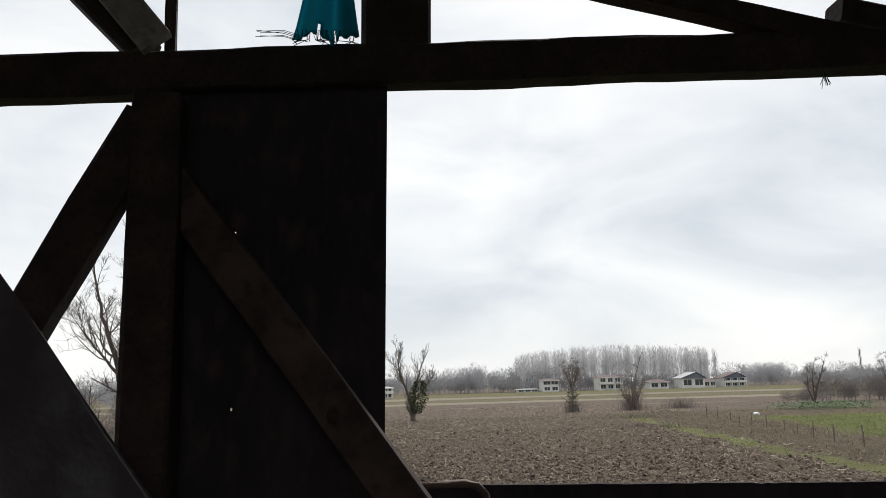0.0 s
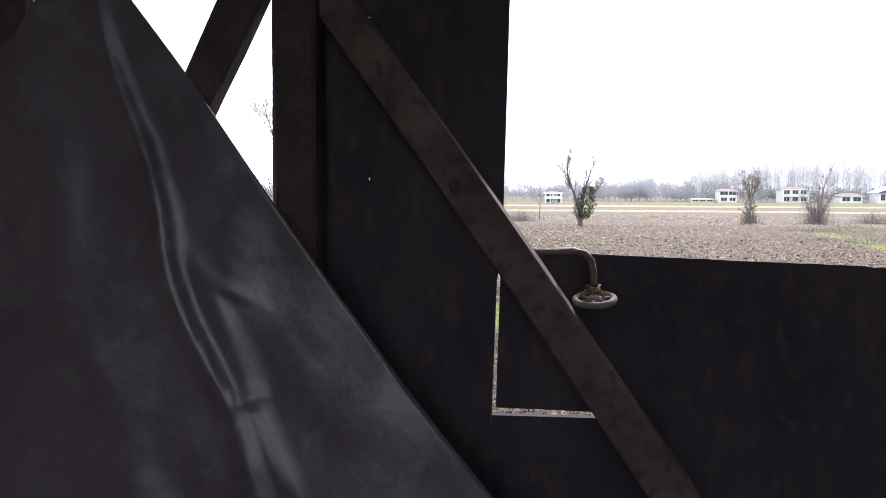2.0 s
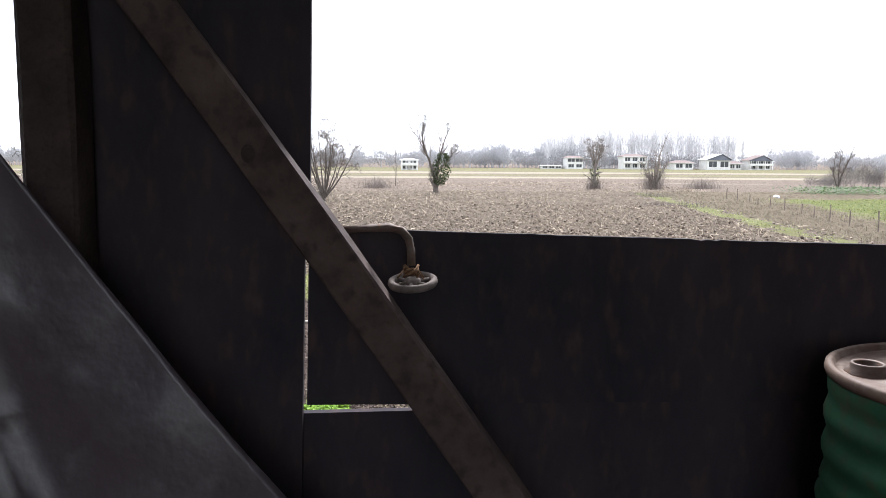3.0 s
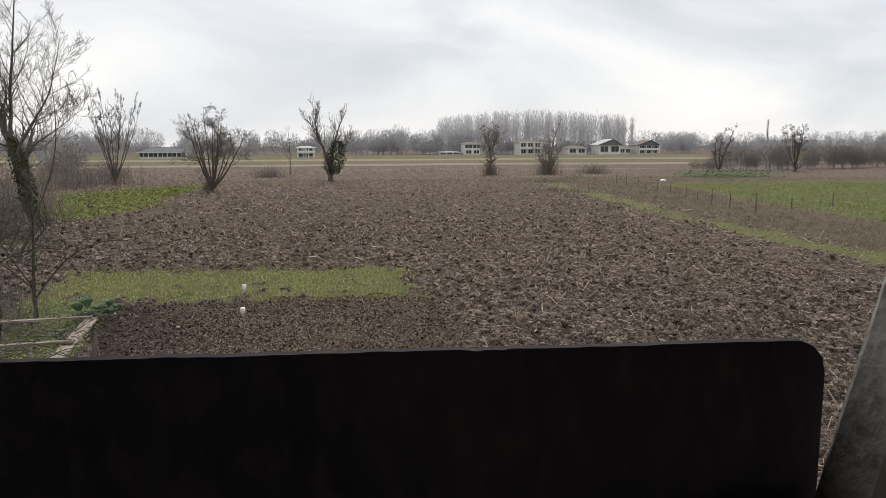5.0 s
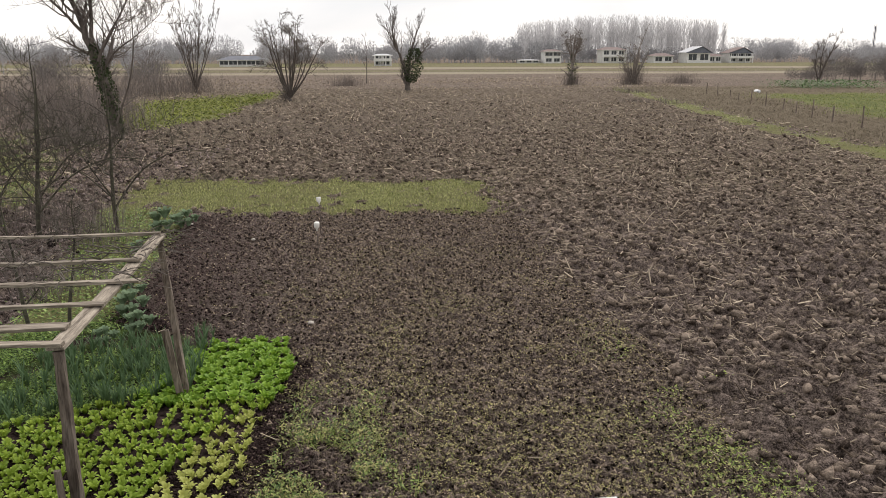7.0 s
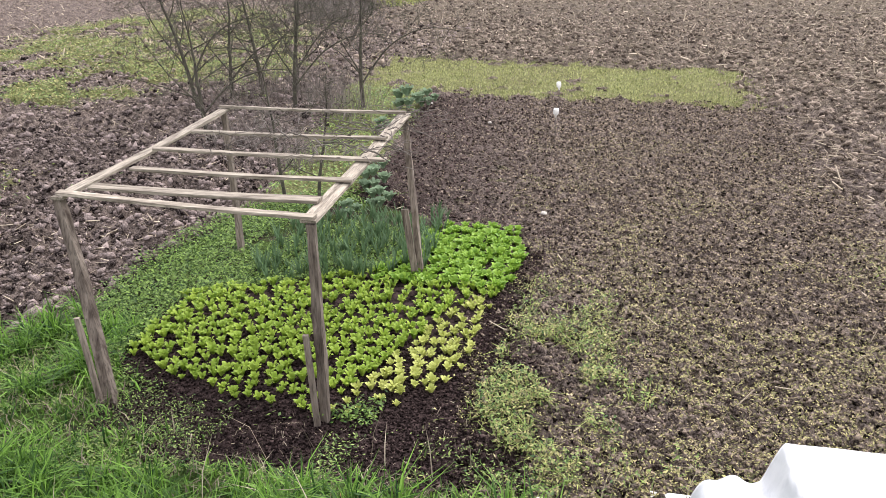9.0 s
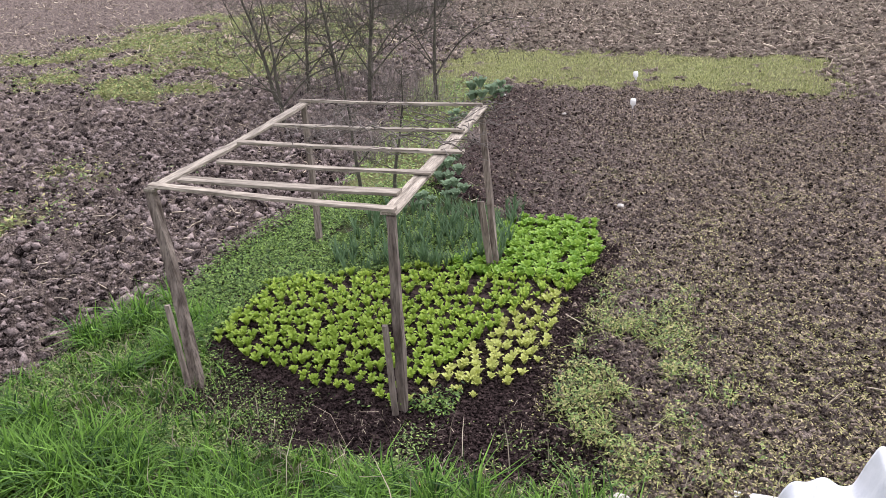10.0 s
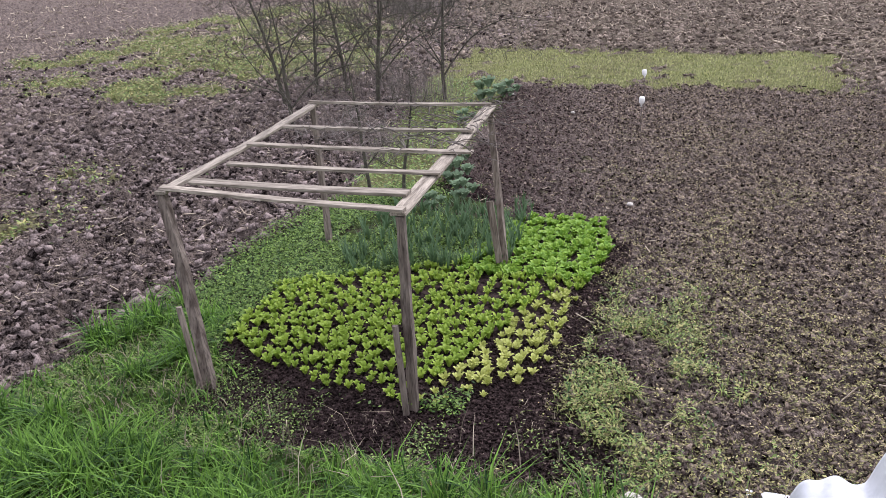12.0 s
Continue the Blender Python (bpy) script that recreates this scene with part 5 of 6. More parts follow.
blades("weed_heap", x, y, rg, 0.06, 0.17, 0.004, 2.2, M_CROP, "pulled weeds heaped beside the path", "weeds")
x, y, rg = scatter(26000, (-1.6, 3.6), (3.4, 6.0), 16, lambda x, y: smooth(0.40, 0.6, fbm(x * 1.2, y * 1.2, 53, 3)) * (1 - smooth(5.0, 5.8, y)))
leaflets("path_weeds", x, y, rg, 0.008, 0.024, M_WEEDG, "low green weeds at the foot of the wall", "weeds", 0.05)
x, y, rg = scatter(230000, (-4, 4.4), (5, 21), 7, lambda x, y: zones(x, y)[0] * (0.12 + 0.88 * smooth(-1.2, 1.4, x + 0.15 * (y - 12))) * (1 - 0.55 * smooth(9, 18, y)))
leaflets("leaf_litter", x, y, rg, 0.007, 0.021, M_LITTER, "bits of dead leaf and root in the tilled soil", "litter", 0.015)
x, y, rg = scatter(90000, (-4, 4.4), (5, 21), 8, lambda x, y: zones(x, y)[0] * smooth(-3.2, 2.0, x + 0.15 * (y - 12)))
clod_field("soil_crumbs", x, y, rg, 0.011, 0.046, "small dry clods of tilled garden soil")
x, y, rg = scatter(70000, (-4, 4.4), (5, 21), 28, lambda x, y: zones(x, y)[0] * (1 - smooth(-3.2, 2.0, x + 0.15 * (y - 12))))
clod_field("damp_crumbs", x, y, rg, 0.010, 0.042, "small damp clods of dark garden soil", M_CLODD)
x, y, rg = scatter(60000, (-4.6, 4.7), (0.2, 10), 29, lambda x, y: np.clip(path_w(x, y, 0.1) + bed_w(x, y, 0.1) * (1 - smooth(6.6, 7.2, y)) + yard_w(x, y) * (1 - zones(x, y)[6]), 0, 1))
clod_field("path_crumbs", x, y, rg, 0.008, 0.03, "trodden crumbs of dark soil on the path", M_CLODP)


def rough_w(x, y):
    z = zones(x, y)
    return np.clip(1 - z[0] - z[1] - z[2] - z[3] - z[4] - z[5] - z[6] - z[7] - z[8], 0, 1)


x, y, rg = scatter(56000, (-5, 4), (18, 40), 9, lambda x, y: rough_w(x, y) * not_bed(x, y) * (1 - 0.5 * smooth(15, 40, y)) * np.maximum(smooth(4.2, 4.8, x), smooth(20, 22, y)))
clod_field("field_clods", x, y, rg, 0.018, 0.10, "large clods of ploughed field soil", M_CLODF, True)
x, y, rg = scatter(34000, (-24, 4), (-5, 36), 39, lambda x, y: rough_w(x, y) * (1 - belt_w(x, y)) * (1 - 0.5 * smooth(15, 32, y)))
clod_field("turned_clods", x, y, rg, 0.016, 0.105, "turned clods of dark field soil", M_CLODM, True)
x, y, rg = scatter(30000, (-18, 20), (27, 66), 42, lambda x, y: rough_w(x, y) * (1 - 0.6 * smooth(30, 66, y)))
clod_field("far_clods", x, y, rg, 0.03, 0.12, "big clods of ploughed soil across the field", M_CLODF, True)
x, y, rg = scatter(22000, (-12, 5), (-4.8, 15), 41, lambda x, y: rough_w(x, y) * (1 - belt_w(x, y)))
clod_field("turned_clods", x, y, rg, 0.010, 0.050, "small turned clods of dark field soil", M_CLODM, True)
x, y, rg = scatter(30000, (-24, 6), (-5.4, 40), 40, lambda x, y: rough_w(x, y) * smooth(0.40, 0.6, fbm(x * 0.6, y * 0.6, 57, 2)))
stalks("left_field_stalks", x, y, rg, 0.05, 0.30, 0.0065, M_STRAW, "pale broken stalks on the turned soil", "stalks")
x, y, rg = scatter(46000, (4.3, 4), (22, 34), 10, lambda x, y: rough_w(x, y) * (0.35 + 0.65 * smooth(0.5, 0.65, fbm(x * 0.3, y * 0.3, 55, 2))))
stalks("field_stalks", x, y, rg, 0.05, 0.26, 0.0065, M_STRAW, "pale broken maize stalks strewn over the field", "stalks")
x, y, rg = scatter(15000, (3.5, 6), (24, 48), 70, lambda x, y: rough_w(x, y) * smooth(7, 14, y) * (0.25 + 0.75 * smooth(0.48, 0.66, fbm(x * 0.35, y * 0.2, 71, 3))))
stalks("maize_stalks", x, y, rg, 0.14, 0.42, 0.011, M_STRAW, "long pale maize stalks left on the ploughed field", "stalks", 0.35)
x, y, rg = scatter(52000, (-40, 24), (44, 135), 11, lambda x, y: rough_w(x, y) * (0.3 + 0.7 * smooth(0.45, 0.6, fbm(x * 0.12, y * 0.12, 56, 2))))
stalks("far_field_stalks", x, y, rg, 0.10, 0.48, 0.020, M_STRAW, "pale stubble strewn over the far field", "stalks", 0.4)
x, y, rg = scatter(900, (-5, 4.6), (5, 20), 12, lambda x, y: zones(x, y)[0] * 0.8)
stalks("garden_sticks", x, y, rg, 0.06, 0.28, 0.006, M_STRAW, "thin pale sticks on the tilled soil", "sticks")
x, y, rg = scatter(900, (-3, 4.7), (0, 6.3), 13, lambda x, y: path_w(x, y, 0.1))
stalks("onion_skins", x, y, rg, 0.02, 0.08, 0.003, M_STRAW, "dry pale leaf ends at the bed's edge", "litter", 0.5)
x, y, rg = scatter(24000, (-22, 40), (-5, 88), 14, zone_w(5))
leaflets("green_crop", x, y, rg, 0.05, 0.16, M_FARCROP, "low yellow-green crop on the far plot", "crop", 0.38)
x, y, rg = scatter(26000, (18, 24), (40, 96), 15, lambda x, y: zones(x, y)[4] * (1 - zones(x, y)[3]) * smooth(0.3, 0.55, fbm(x * 0.4, y * 0.4, 58, 2)))
blades("dry_verge", x, y, rg, 0.08, 0.36, 0.014, 1.6, M_DRY, "dry brown grass along the fence", "grass")
x, y, rg = scatter(34000, (18, 18), (36, 92), 17, lambda x, y: zones(x, y)[2] * smooth(0.36, 0.52, fbm(x * 0.5, y * 0.5, 59, 2)))
leaflets("verge_weeds", x, y, rg, 0.03, 0.085, M_MEADOW, "yellow-green weeds on the field verge", "weeds", 0.22)
x, y, rg = scatter(40000, (26, 34), (64, 86), 72, lambda x, y: zones(x, y)[3] * (0.35 + 0.65 * smooth(0.4, 0.6, fbm(x * 0.25, y * 0.25, 73, 3))))
blades("meadow_grass", x, y, rg, 0.06, 0.22, 0.022, 1.8, M_MEADOW, "fresh green meadow grass behind the fence", "grass")
x, y, rg = scatter(22000, (46, 82), (68, 96), 18, lambda x, y: np.exp(-((x - 57) / 6.0) ** 4 - ((y - 89) / 3.0) ** 2))
leaflets("nettle_patch", x, y, rg, 0.05, 0.16, M_NETTLE, "tall dark green nettles at the meadow's end", "weeds", 0.9)
x, y, rg = scatter(420000, (-26, 7), (-5.4, 46), 19, lambda x, y: zones(x, y)[9] * belt_w(x, y))
k = len(x) // 2
leaflets("left_weeds", x[:k], y[:k], rg, 0.015, 0.05, M_WEED, "withered weeds among the green on rough soil", "weeds", 0.12)
x, y = x[k:], y[k:]
leaflets("left_weeds", x, y, rg, 0.015, 0.05, M_WEEDG, "yellow-green weeds spreading over rough soil", "weeds", 0.12)


# ---- trees ----
def limb(store, pts, rads, k):
    """Adds a tapering k-sided tube along points to a (verts, faces) pair."""
    v, f = store
    base = len(v)
    for i, p in enumerate(pts):
        d = pts[min(i + 1, len(pts) - 1)] - pts[max(i - 1, 0)]
        d = d.normalized() if d.length > 1e-6 else Vector((0, 0, 1))
        s = d.cross(Vector((0.31, 0.87, 0.12))).normalized()
        u = d.cross(s)
        for j in range(k):
            a = j * math.tau / k
            v.append(p + (s * math.cos(a) + u * math.sin(a)) * rads[i])
    for i in range(len(pts) - 1):
        for j in range(k):
            f.append((base + i * k + j, base + i * k + (j + 1) % k, base + (i + 1) * k + (j + 1) % k, base + (i + 1) * k + j))


def grow(seed, stems, n1=14, len1=2.6, angle=0.9, up=0.10, n2=6, n3=4, n4=0, fine=0.010, start=0.3, wiggle=0.16, short=0.5):
    """Stems are (radius, points); each bears branches, twigs and twiglets that curve towards the light. Returns two (verts, faces)."""
    rng = random.Random(seed)
    trunk, crown = ([], []), ([], [])
    counts = (n2, n3, n4)

    def side(d, a):
        """A direction at an angle from d, turned at random round it."""
        s = d.orthogonal().normalized()
        u = d.cross(s)
        t = rng.uniform(0, math.tau)
        return (d * math.cos(a) + (s * math.cos(t) + u * math.sin(t)) * math.sin(a)).normalized()

    def branch(p, d, L, rr, level):
        n = (7, 5, 4, 3)[level]
        pts, rads = [p], [rr]
        bend = Vector((rng.uniform(-1, 1), rng.uniform(-1, 1), rng.uniform(-0.4, 0.6))) * wiggle
        for i in range(n):
            d = (d + bend + Vector((rng.uniform(-1, 1), rng.uniform(-1, 1), rng.uniform(-0.8, 0.9))) * wiggle + Vector((0, 0, up))).normalized()
            p = p + d * (L / n)
            pts.append(p)
            rads.append(max(rr * (1 - 0.8 * (i + 1) / n), fine * (0.8 if level > 1 else 1.0)))
        limb(crown, pts, rads, 5 if level == 0 else 3)
        if level < 3:
            for c in range(counts[level]):
                t = rng.uniform(0.18, 1.0)
                i = min(int(t * n), n - 1)
                q = pts[i].lerp(pts[i + 1], t * n - i)
                branch(q, side((pts[i + 1] - pts[i]).normalized(), angle * rng.uniform(0.6, 1.2)), L * rng.uniform(0.28, 0.60) * (1.15 - 0.5 * t), max(rads[i] * 0.6, fine), level + 1)

    for r, line in stems:
        ctrl = [Vector((x, y, z)) for x, y, z in line]
        pts, m = [], 5
        for i in range(len(ctrl) - 1):
            p0, p1, p2, p3 = ctrl[max(i - 1, 0)], ctrl[i], ctrl[i + 1], ctrl[min(i + 2, len(ctrl) - 1)]
            for k in range(m):
                t = k / m
                pts.append(0.5 * (2 * p1 + (p2 - p0) * t + (2 * p0 - 5 * p1 + 4 * p2 - p3) * t * t + (3 * p1 - p0 - 3 * p2 + p3) * t ** 3))
        pts.append(ctrl[-1])
        pts = [p + Vector((rng.uniform(-1, 1), rng.uniform(-1, 1), 0)) * r * 0.25 for p in pts]
        n = len(pts) - 1
        rads = [max(r * (1 - 0.9 * i / n) * (1.2 if i == 0 and line[0][2] < 0.1 else 1), fine) for i in range(n + 1)]
        limb(trunk, pts, rads, 8)
        for c in range(n1):
            t = start + (1 - start) * (c + rng.uniform(0.1, 0.9)) / n1
            i = min(int(t * n), n - 1)
            q = pts[i].lerp(pts[i + 1], t * n - i)
            L = len1 * rng.uniform(0.6, 1.15) * (1 - short * (t - start) / (1 - start))
            branch(q, side((pts[i + 1] - pts[i]).normalized(), angle * rng.uniform(0.7, 1.15)), L, max(rads[i] * 0.5, fine), 0)
    return trunk, crown


def spread_stems(seed, n, r, foot, h, reach, flare=1.6, squat=0.0):
    """n stems that part from a short trunk and arch up to height h, reach metres out at most."""
    rng = random.Random(seed)
    out = [(r, [(0, 0, -0.1), (0.03, 0, foot * 0.5), (0.0, 0, foot)])]
    for k in range(n):
        a = k * 2.4 + rng.uniform(-0.4, 0.4)
        q = reach * (0.25 + 0.75 * rng.random())
        top = h * rng.uniform(0.78, 1.0) - squat * q
        line = [(0.0, 0.0, foot * 0.8)]
        for t in (0.3, 0.65, 1.0):
            o = q * t ** (1 / flare)
            line.append((o * math.cos(a), o * math.sin(a), foot + (top - foot) * t))
        out.append((r * rng.uniform(0.32, 0.5), line))
    return out


def ivy_on(seed, r, z0, z1, n, size, lean=(0, 0)):
    rg = np.random.RandomState(seed)
    zz = rg.uniform(z0, z1, n)
    a = rg.uniform(0, math.tau, n)
    rr = r * rg.uniform(0.6, 1.25, n) * (0.55 + 0.6 * np.sin(np.clip((zz - z0) / (z1 - z0), 0, 1) * math.pi))
    c = np.column_stack([rr * np.cos(a) + lean[0] * zz, rr * np.sin(a) + lean[1] * zz, zz])
    s = size * rg.uniform(0.5, 1.2, n)
    u = rg.normal(0, 1, (n, 3))
    u /= np.linalg.norm(u, axis=1)[:, None]
    w = np.cross(u, rg.normal(0, 1, (n, 3)))
    w /= np.linalg.norm(w, axis=1)[:, None] + 1e-6
    P = np.stack([c - u * s[:, None], c + w * s[:, None] * 0.7, c + u * s[:, None], c - w * s[:, None] * 0.7], axis=1)
    return P.reshape(-1, 3), np.arange(n * 4).reshape(-1, 4)


def plant_tree(label, at, seed, stems, ivy=None, name="bare_tree", group="", bark=None, twig=None, **kw):
    t = empty(name, (at[0], at[1], ground_z(*at)))
    tagged(t, label, "tree", group)
    trunk, crown = grow(seed, stems, **kw)
    mesh_part("trunk", trunk[0], trunk[1], bark or M_BARK, t, True)
    mesh_part("crown", crown[0], crown[1], twig or bark or M_TWIG, t)
    if ivy:
        ir, z0, z1, n, s, lean, dx = ivy
        v, q = ivy_on(seed, ir, z0, z1, n, s, (lean, 0))
        v[:, 0] += dx
        stuff_mesh("ivy", v, q, M_IVY, "", "", t)
    return t


plant_tree("tall bare leaning tree with ivy on its trunk", (-11.2, 39.7), 3, [
    (0.27, [(0, 0, -0.1), (-0.35, 0, 2.0), (-0.85, 0, 4.0), (-1.5, 0.1, 6.2), (-2.3, 0.2, 8.6), (-2.9, 0.3, 11.4)]),
    (0.12, [(-0.85, 0, 3.9), (-0.78, -0.1, 5.6), (-0.50, -0.1, 8.6), (-0.15, 0.0, 12.2)]),
    (0.08, [(-0.80, 0, 3.7), (0.1, 0.3, 5.3), (0.9, 0.5, 6.9), (1.5, 0.6, 9.4)]),
    (0.06, [(-0.6, 0, 3.1), (0.3, -0.4, 4.2), (1.3, -0.5, 4.9), (2.5, -0.4, 5.9)]),
    (0.09, [(-1.2, 0, 5.1), (-2.2, -0.4, 6.4), (-3.4, -0.5, 8.0)])],
    (0.34, 0.2, 4.6, 1500, 0.075, -0.19, 0.05), n1=18, len1=3.2, angle=0.9, up=0.10, n2=7, n3=5, fine=0.008, start=0.22, wiggle=0.14)
plant_tree("slim young bare tree beside the leaning tree", (-9.1, 30.0), 4, [(0.06, [(0, 0, -0.1), (0.7, 0, 1.5), (1.55, 0, 4.0), (1.6, 0, 6.8)])], None, n1=12, len1=1.5, angle=0.9, n2=4, n3=2, fine=0.007, start=0.35)
plant_tree("slender bare trees standing close beside brambles", (-16.7, 86.0), 5, spread_stems(5, 10, 0.15, 0.5, 9.2, 3.0, 1.2), None, n1=10, len1=2.1, angle=0.55, up=0.16, n2=6, n3=3, fine=0.012, start=0.3)
plant_tree("bare round-crowned tree at the field edge", (-5.4, 70.0), 8, spread_stems(8, 11, 0.24, 0.5, 8.6, 3.1, 1.35, 0.6), None, n1=9, len1=2.3, angle=1.0, up=0.03, n2=7, n3=5, fine=0.011, start=0.35, wiggle=0.26)
plant_tree("pollarded bare willow with ivy round its trunk", (6.1, 87.0), 11, [
    (0.40, [(0, 0, -0.1), (0.05, 0, 0.9), (0.1, 0, 1.8)]),
    (0.20, [(0.0, 0, 1.4), (-0.7, 0, 3.6), (-1.5, 0, 5.2), (-2.2, 0.2, 6.6)]),
    (0.16, [(-1.1, 0, 4.6), (-1.5, -0.3, 6.0), (-1.6, -0.4, 7.6)]),
    (0.17, [(0.1, 0, 1.6), (0.4, 0, 4.0), (0.9, 0, 5.6), (1.4, 0, 7.2)]),
    (0.10, [(0.3, 0, 2.4), (1.2, 0.2, 3.6), (2.2, 0.3, 4.6)])],
    (0.85, 0.9, 4.6, 1500, 0.11, 0.12, 0.3), n1=11, len1=2.5, angle=0.62, up=0.15, n2=6, n3=4, fine=0.011, start=0.25, wiggle=0.11, short=0.35)
plant_tree("bare tree with a shaggy trunk in the field", (29.6, 104.0), 14, spread_stems(14, 6, 0.36, 3.2, 7.4, 1.3, 1.2, 0.3), (0.5, 0.1, 4.0, 350, 0.10, 0.0, 0.0), bark=M_PALETWIG, n1=10, len1=1.9, angle=1.0, up=0.03, n2=6, n3=5, fine=0.011, start=0.3, wiggle=0.3)
plant_tree("bushy bare tree overgrown with creepers", (38.2, 104.0), 17, spread_stems(17, 14, 0.2, 0.3, 6.0, 2.2, 1.2, 0.4) + [(0.14, [(0.3, 0, 0.2), (0.5, 0, 4.0), (1.1, 0, 6.0), (1.8, 0, 8.0)])], None, bark=M_PALETWIG, n1=10, len1=1.3, angle=0.9, up=0.05, n2=5, n3=3, fine=0.013, start=0.1, wiggle=0.26)
plant_tree("bare leaning tree over the meadow", (66.5, 106.0), 19, [(0.2, [(0, 0, -0.1), (0.6, 0, 2.2), (1.5, 0, 4.2), (2.3, 0, 6.6)]), (0.12, [(0, 0, 0.2), (-0.6, 0.2, 2.4), (-0.4, 0.3, 5.4)]), (0.12, [(0.2, 0, 0.8), (0.2, 0.2, 3.2), (0.8, 0.3, 6.2)])], None, n1=11, len1=1.9, angle=0.9, up=0.04, n2=8, n3=5, fine=0.012, start=0.2, wiggle=0.25)
plant_tree("bare spreading tree beyond the meadow", (80.5, 107.0), 22, spread_stems(22, 8, 0.22, 0.8, 7.6, 2.6, 1.4, 0.3), None, n1=9, len1=2.0, angle=0.95, up=0.05, n2=7, n3=5, fine=0.012, start=0.3, wiggle=0.24)
plant_tree("thin young bare tree in the field", (1.8, 112.0), 23, [(0.08, [(0, 0, -0.1), (0.1, 0, 3.0), (-0.1, 0, 6.6)])], None, n1=10, len1=1.3, angle=0.7, n2=4, n3=2, fine=0.012, start=0.3)
for k, (sx, sy, sh, sd, ln) in enumerate(((-9.0, 17.4, 4.6, 31, -0.26), (-8.7, 18.6, 3.4, 32, 0.05), (-8.0, 19.0, 4.2, 33, -0.14), (-7.5, 20.1, 4.6, 34, 0.05),
                                         (-6.6, 17.6, 3.8, 35, 0.1), (-5.2, 18.6, 4.2, 36, 0.02), (-7.9, 15.6, 3.0, 39, -0.08), (-4.4, 11.5, 2.4, 37, -0.1), (-3.6, 10.9, 2.2, 38, 0.12))):
    big = k < 7
    stems = [(0.055 if big else 0.035, [(0, 0, -0.1), (0.25 * ln * sh, 0, 0.3 * sh), (0.7 * ln * sh, 0.1, 0.65 * sh), (ln * sh, 0, sh)])]
    if big:
        stems += [(0.026, [(0.1 * ln * sh, 0, 0.14 * sh), (0.7 + ln, 0.2, 0.36 * sh), (1.6 + ln, 0.3, 0.46 * sh), (2.7 + ln, 0.2, 0.44 * sh)]),
                  (0.022, [(0.15 * ln * sh, 0, 0.20 * sh), (-0.5 + ln, -0.3, 0.45 * sh), (-1.1 + ln, -0.4, 0.78 * sh)])]
    plant_tree("thin bare fruit sapling with dark wiry branches", (sx, sy), sd, stems, None, "sapling", "saplings behind the pergola", M_LICHEN, M_LICHEN,
               n1=8 if big else 6, len1=1.9 if big else 0.8, angle=1.25, up=0.05, n2=6, n3=3 if big else 2, fine=0.0050, start=0.22, wiggle=0.24)


def thicket(name, places, seed, n, h, wdt, material, label, spread=0.7):
    """Tangles of thin stems that rise and arch from a row of places."""
    rg = np.random.RandomState(seed)
    pl = np.array(places, dtype=float)
    c = pl[rg.randint(0, len(pl), n)]
    bx, by = c[:, 0] + rg.normal(0, 1, n) * c[:, 2], c[:, 1] + rg.normal(0, 1, n) * c[:, 2] * 0.7
    H = h * c[:, 3] * rg.uniform(0.35, 1.05, n)
    a = rg.uniform(0, math.tau, n)
    rr = rg.uniform(0.1, 1.0, n) * spread * H
    P = np.empty((n, 6, 3))
    ca, sa = np.cos(a), np.sin(a)
    b2 = rg.uniform(0, math.tau, n)
    for k, (t, w) in enumerate(((0, 1.0), (0.6, 0.8), (1.0, 0.25))):
        x = bx + ca * rr * t * t
        y = by + sa * rr * t * t
        z = H * (t - 0.25 * t * t * rg.uniform(0, 1, n))
        P[:, 2 * k] = np.column_stack([x - np.cos(b2) * wdt * w, y - np.sin(b2) * wdt * w, z])
        P[:, 2 * k + 1] = np.column_stack([x + np.cos(b2) * wdt * w, y + np.sin(b2) * wdt * w, z])
    b = (np.arange(n) * 6)[:, None]
    q = np.concatenate([b + [[0, 1, 3, 2]], b + [[2, 3, 5, 4]]], axis=1).reshape(-1, 4)
    return stuff_mesh(name, P.reshape(-1, 3), q, material, label, "brush")


thicket("bramble_thicket", [(-14, 44, 1.6, 1.0), (-17, 50, 2.2, 1.2), (-21, 58, 2.5, 1.3), (-25, 66, 3.0, 1.5), (-12.5, 37, 1.0, 0.6), (-22, 80, 3.0, 1.5), (-19, 88, 2.5, 1.3)], 41, 4500, 2.2, 0.014, M_BRAMBLE, "tangled reddish-brown brambles along the plot")
thicket("sapling_brush", [(-8.6, 18.6, 0.7, 0.8), (-7.4, 19.2, 0.7, 0.9), (-6.3, 18.4, 0.6, 0.9), (-5.4, 17.4, 0.5, 0.8), (-6.6, 15.0, 0.6, 0.6), (-4.9, 13.5, 0.4, 0.5)], 42, 1300, 1.9, 0.004, M_BRAMBLE, "fine brown brush among the saplings")
thicket("field_brush", [(25.5, 64, 1.6, 0.25), (30, 82, 1.8, 0.3), (46, 106, 1.2, 0.8), (-1, 104, 1.2, 0.8), (38, 104, 0.8, 1.3), (29.6, 104, 0.5, 0.8)], 44, 2600, 2.4, 0.012, M_BRAMBLE, "low brown scrub in the field")


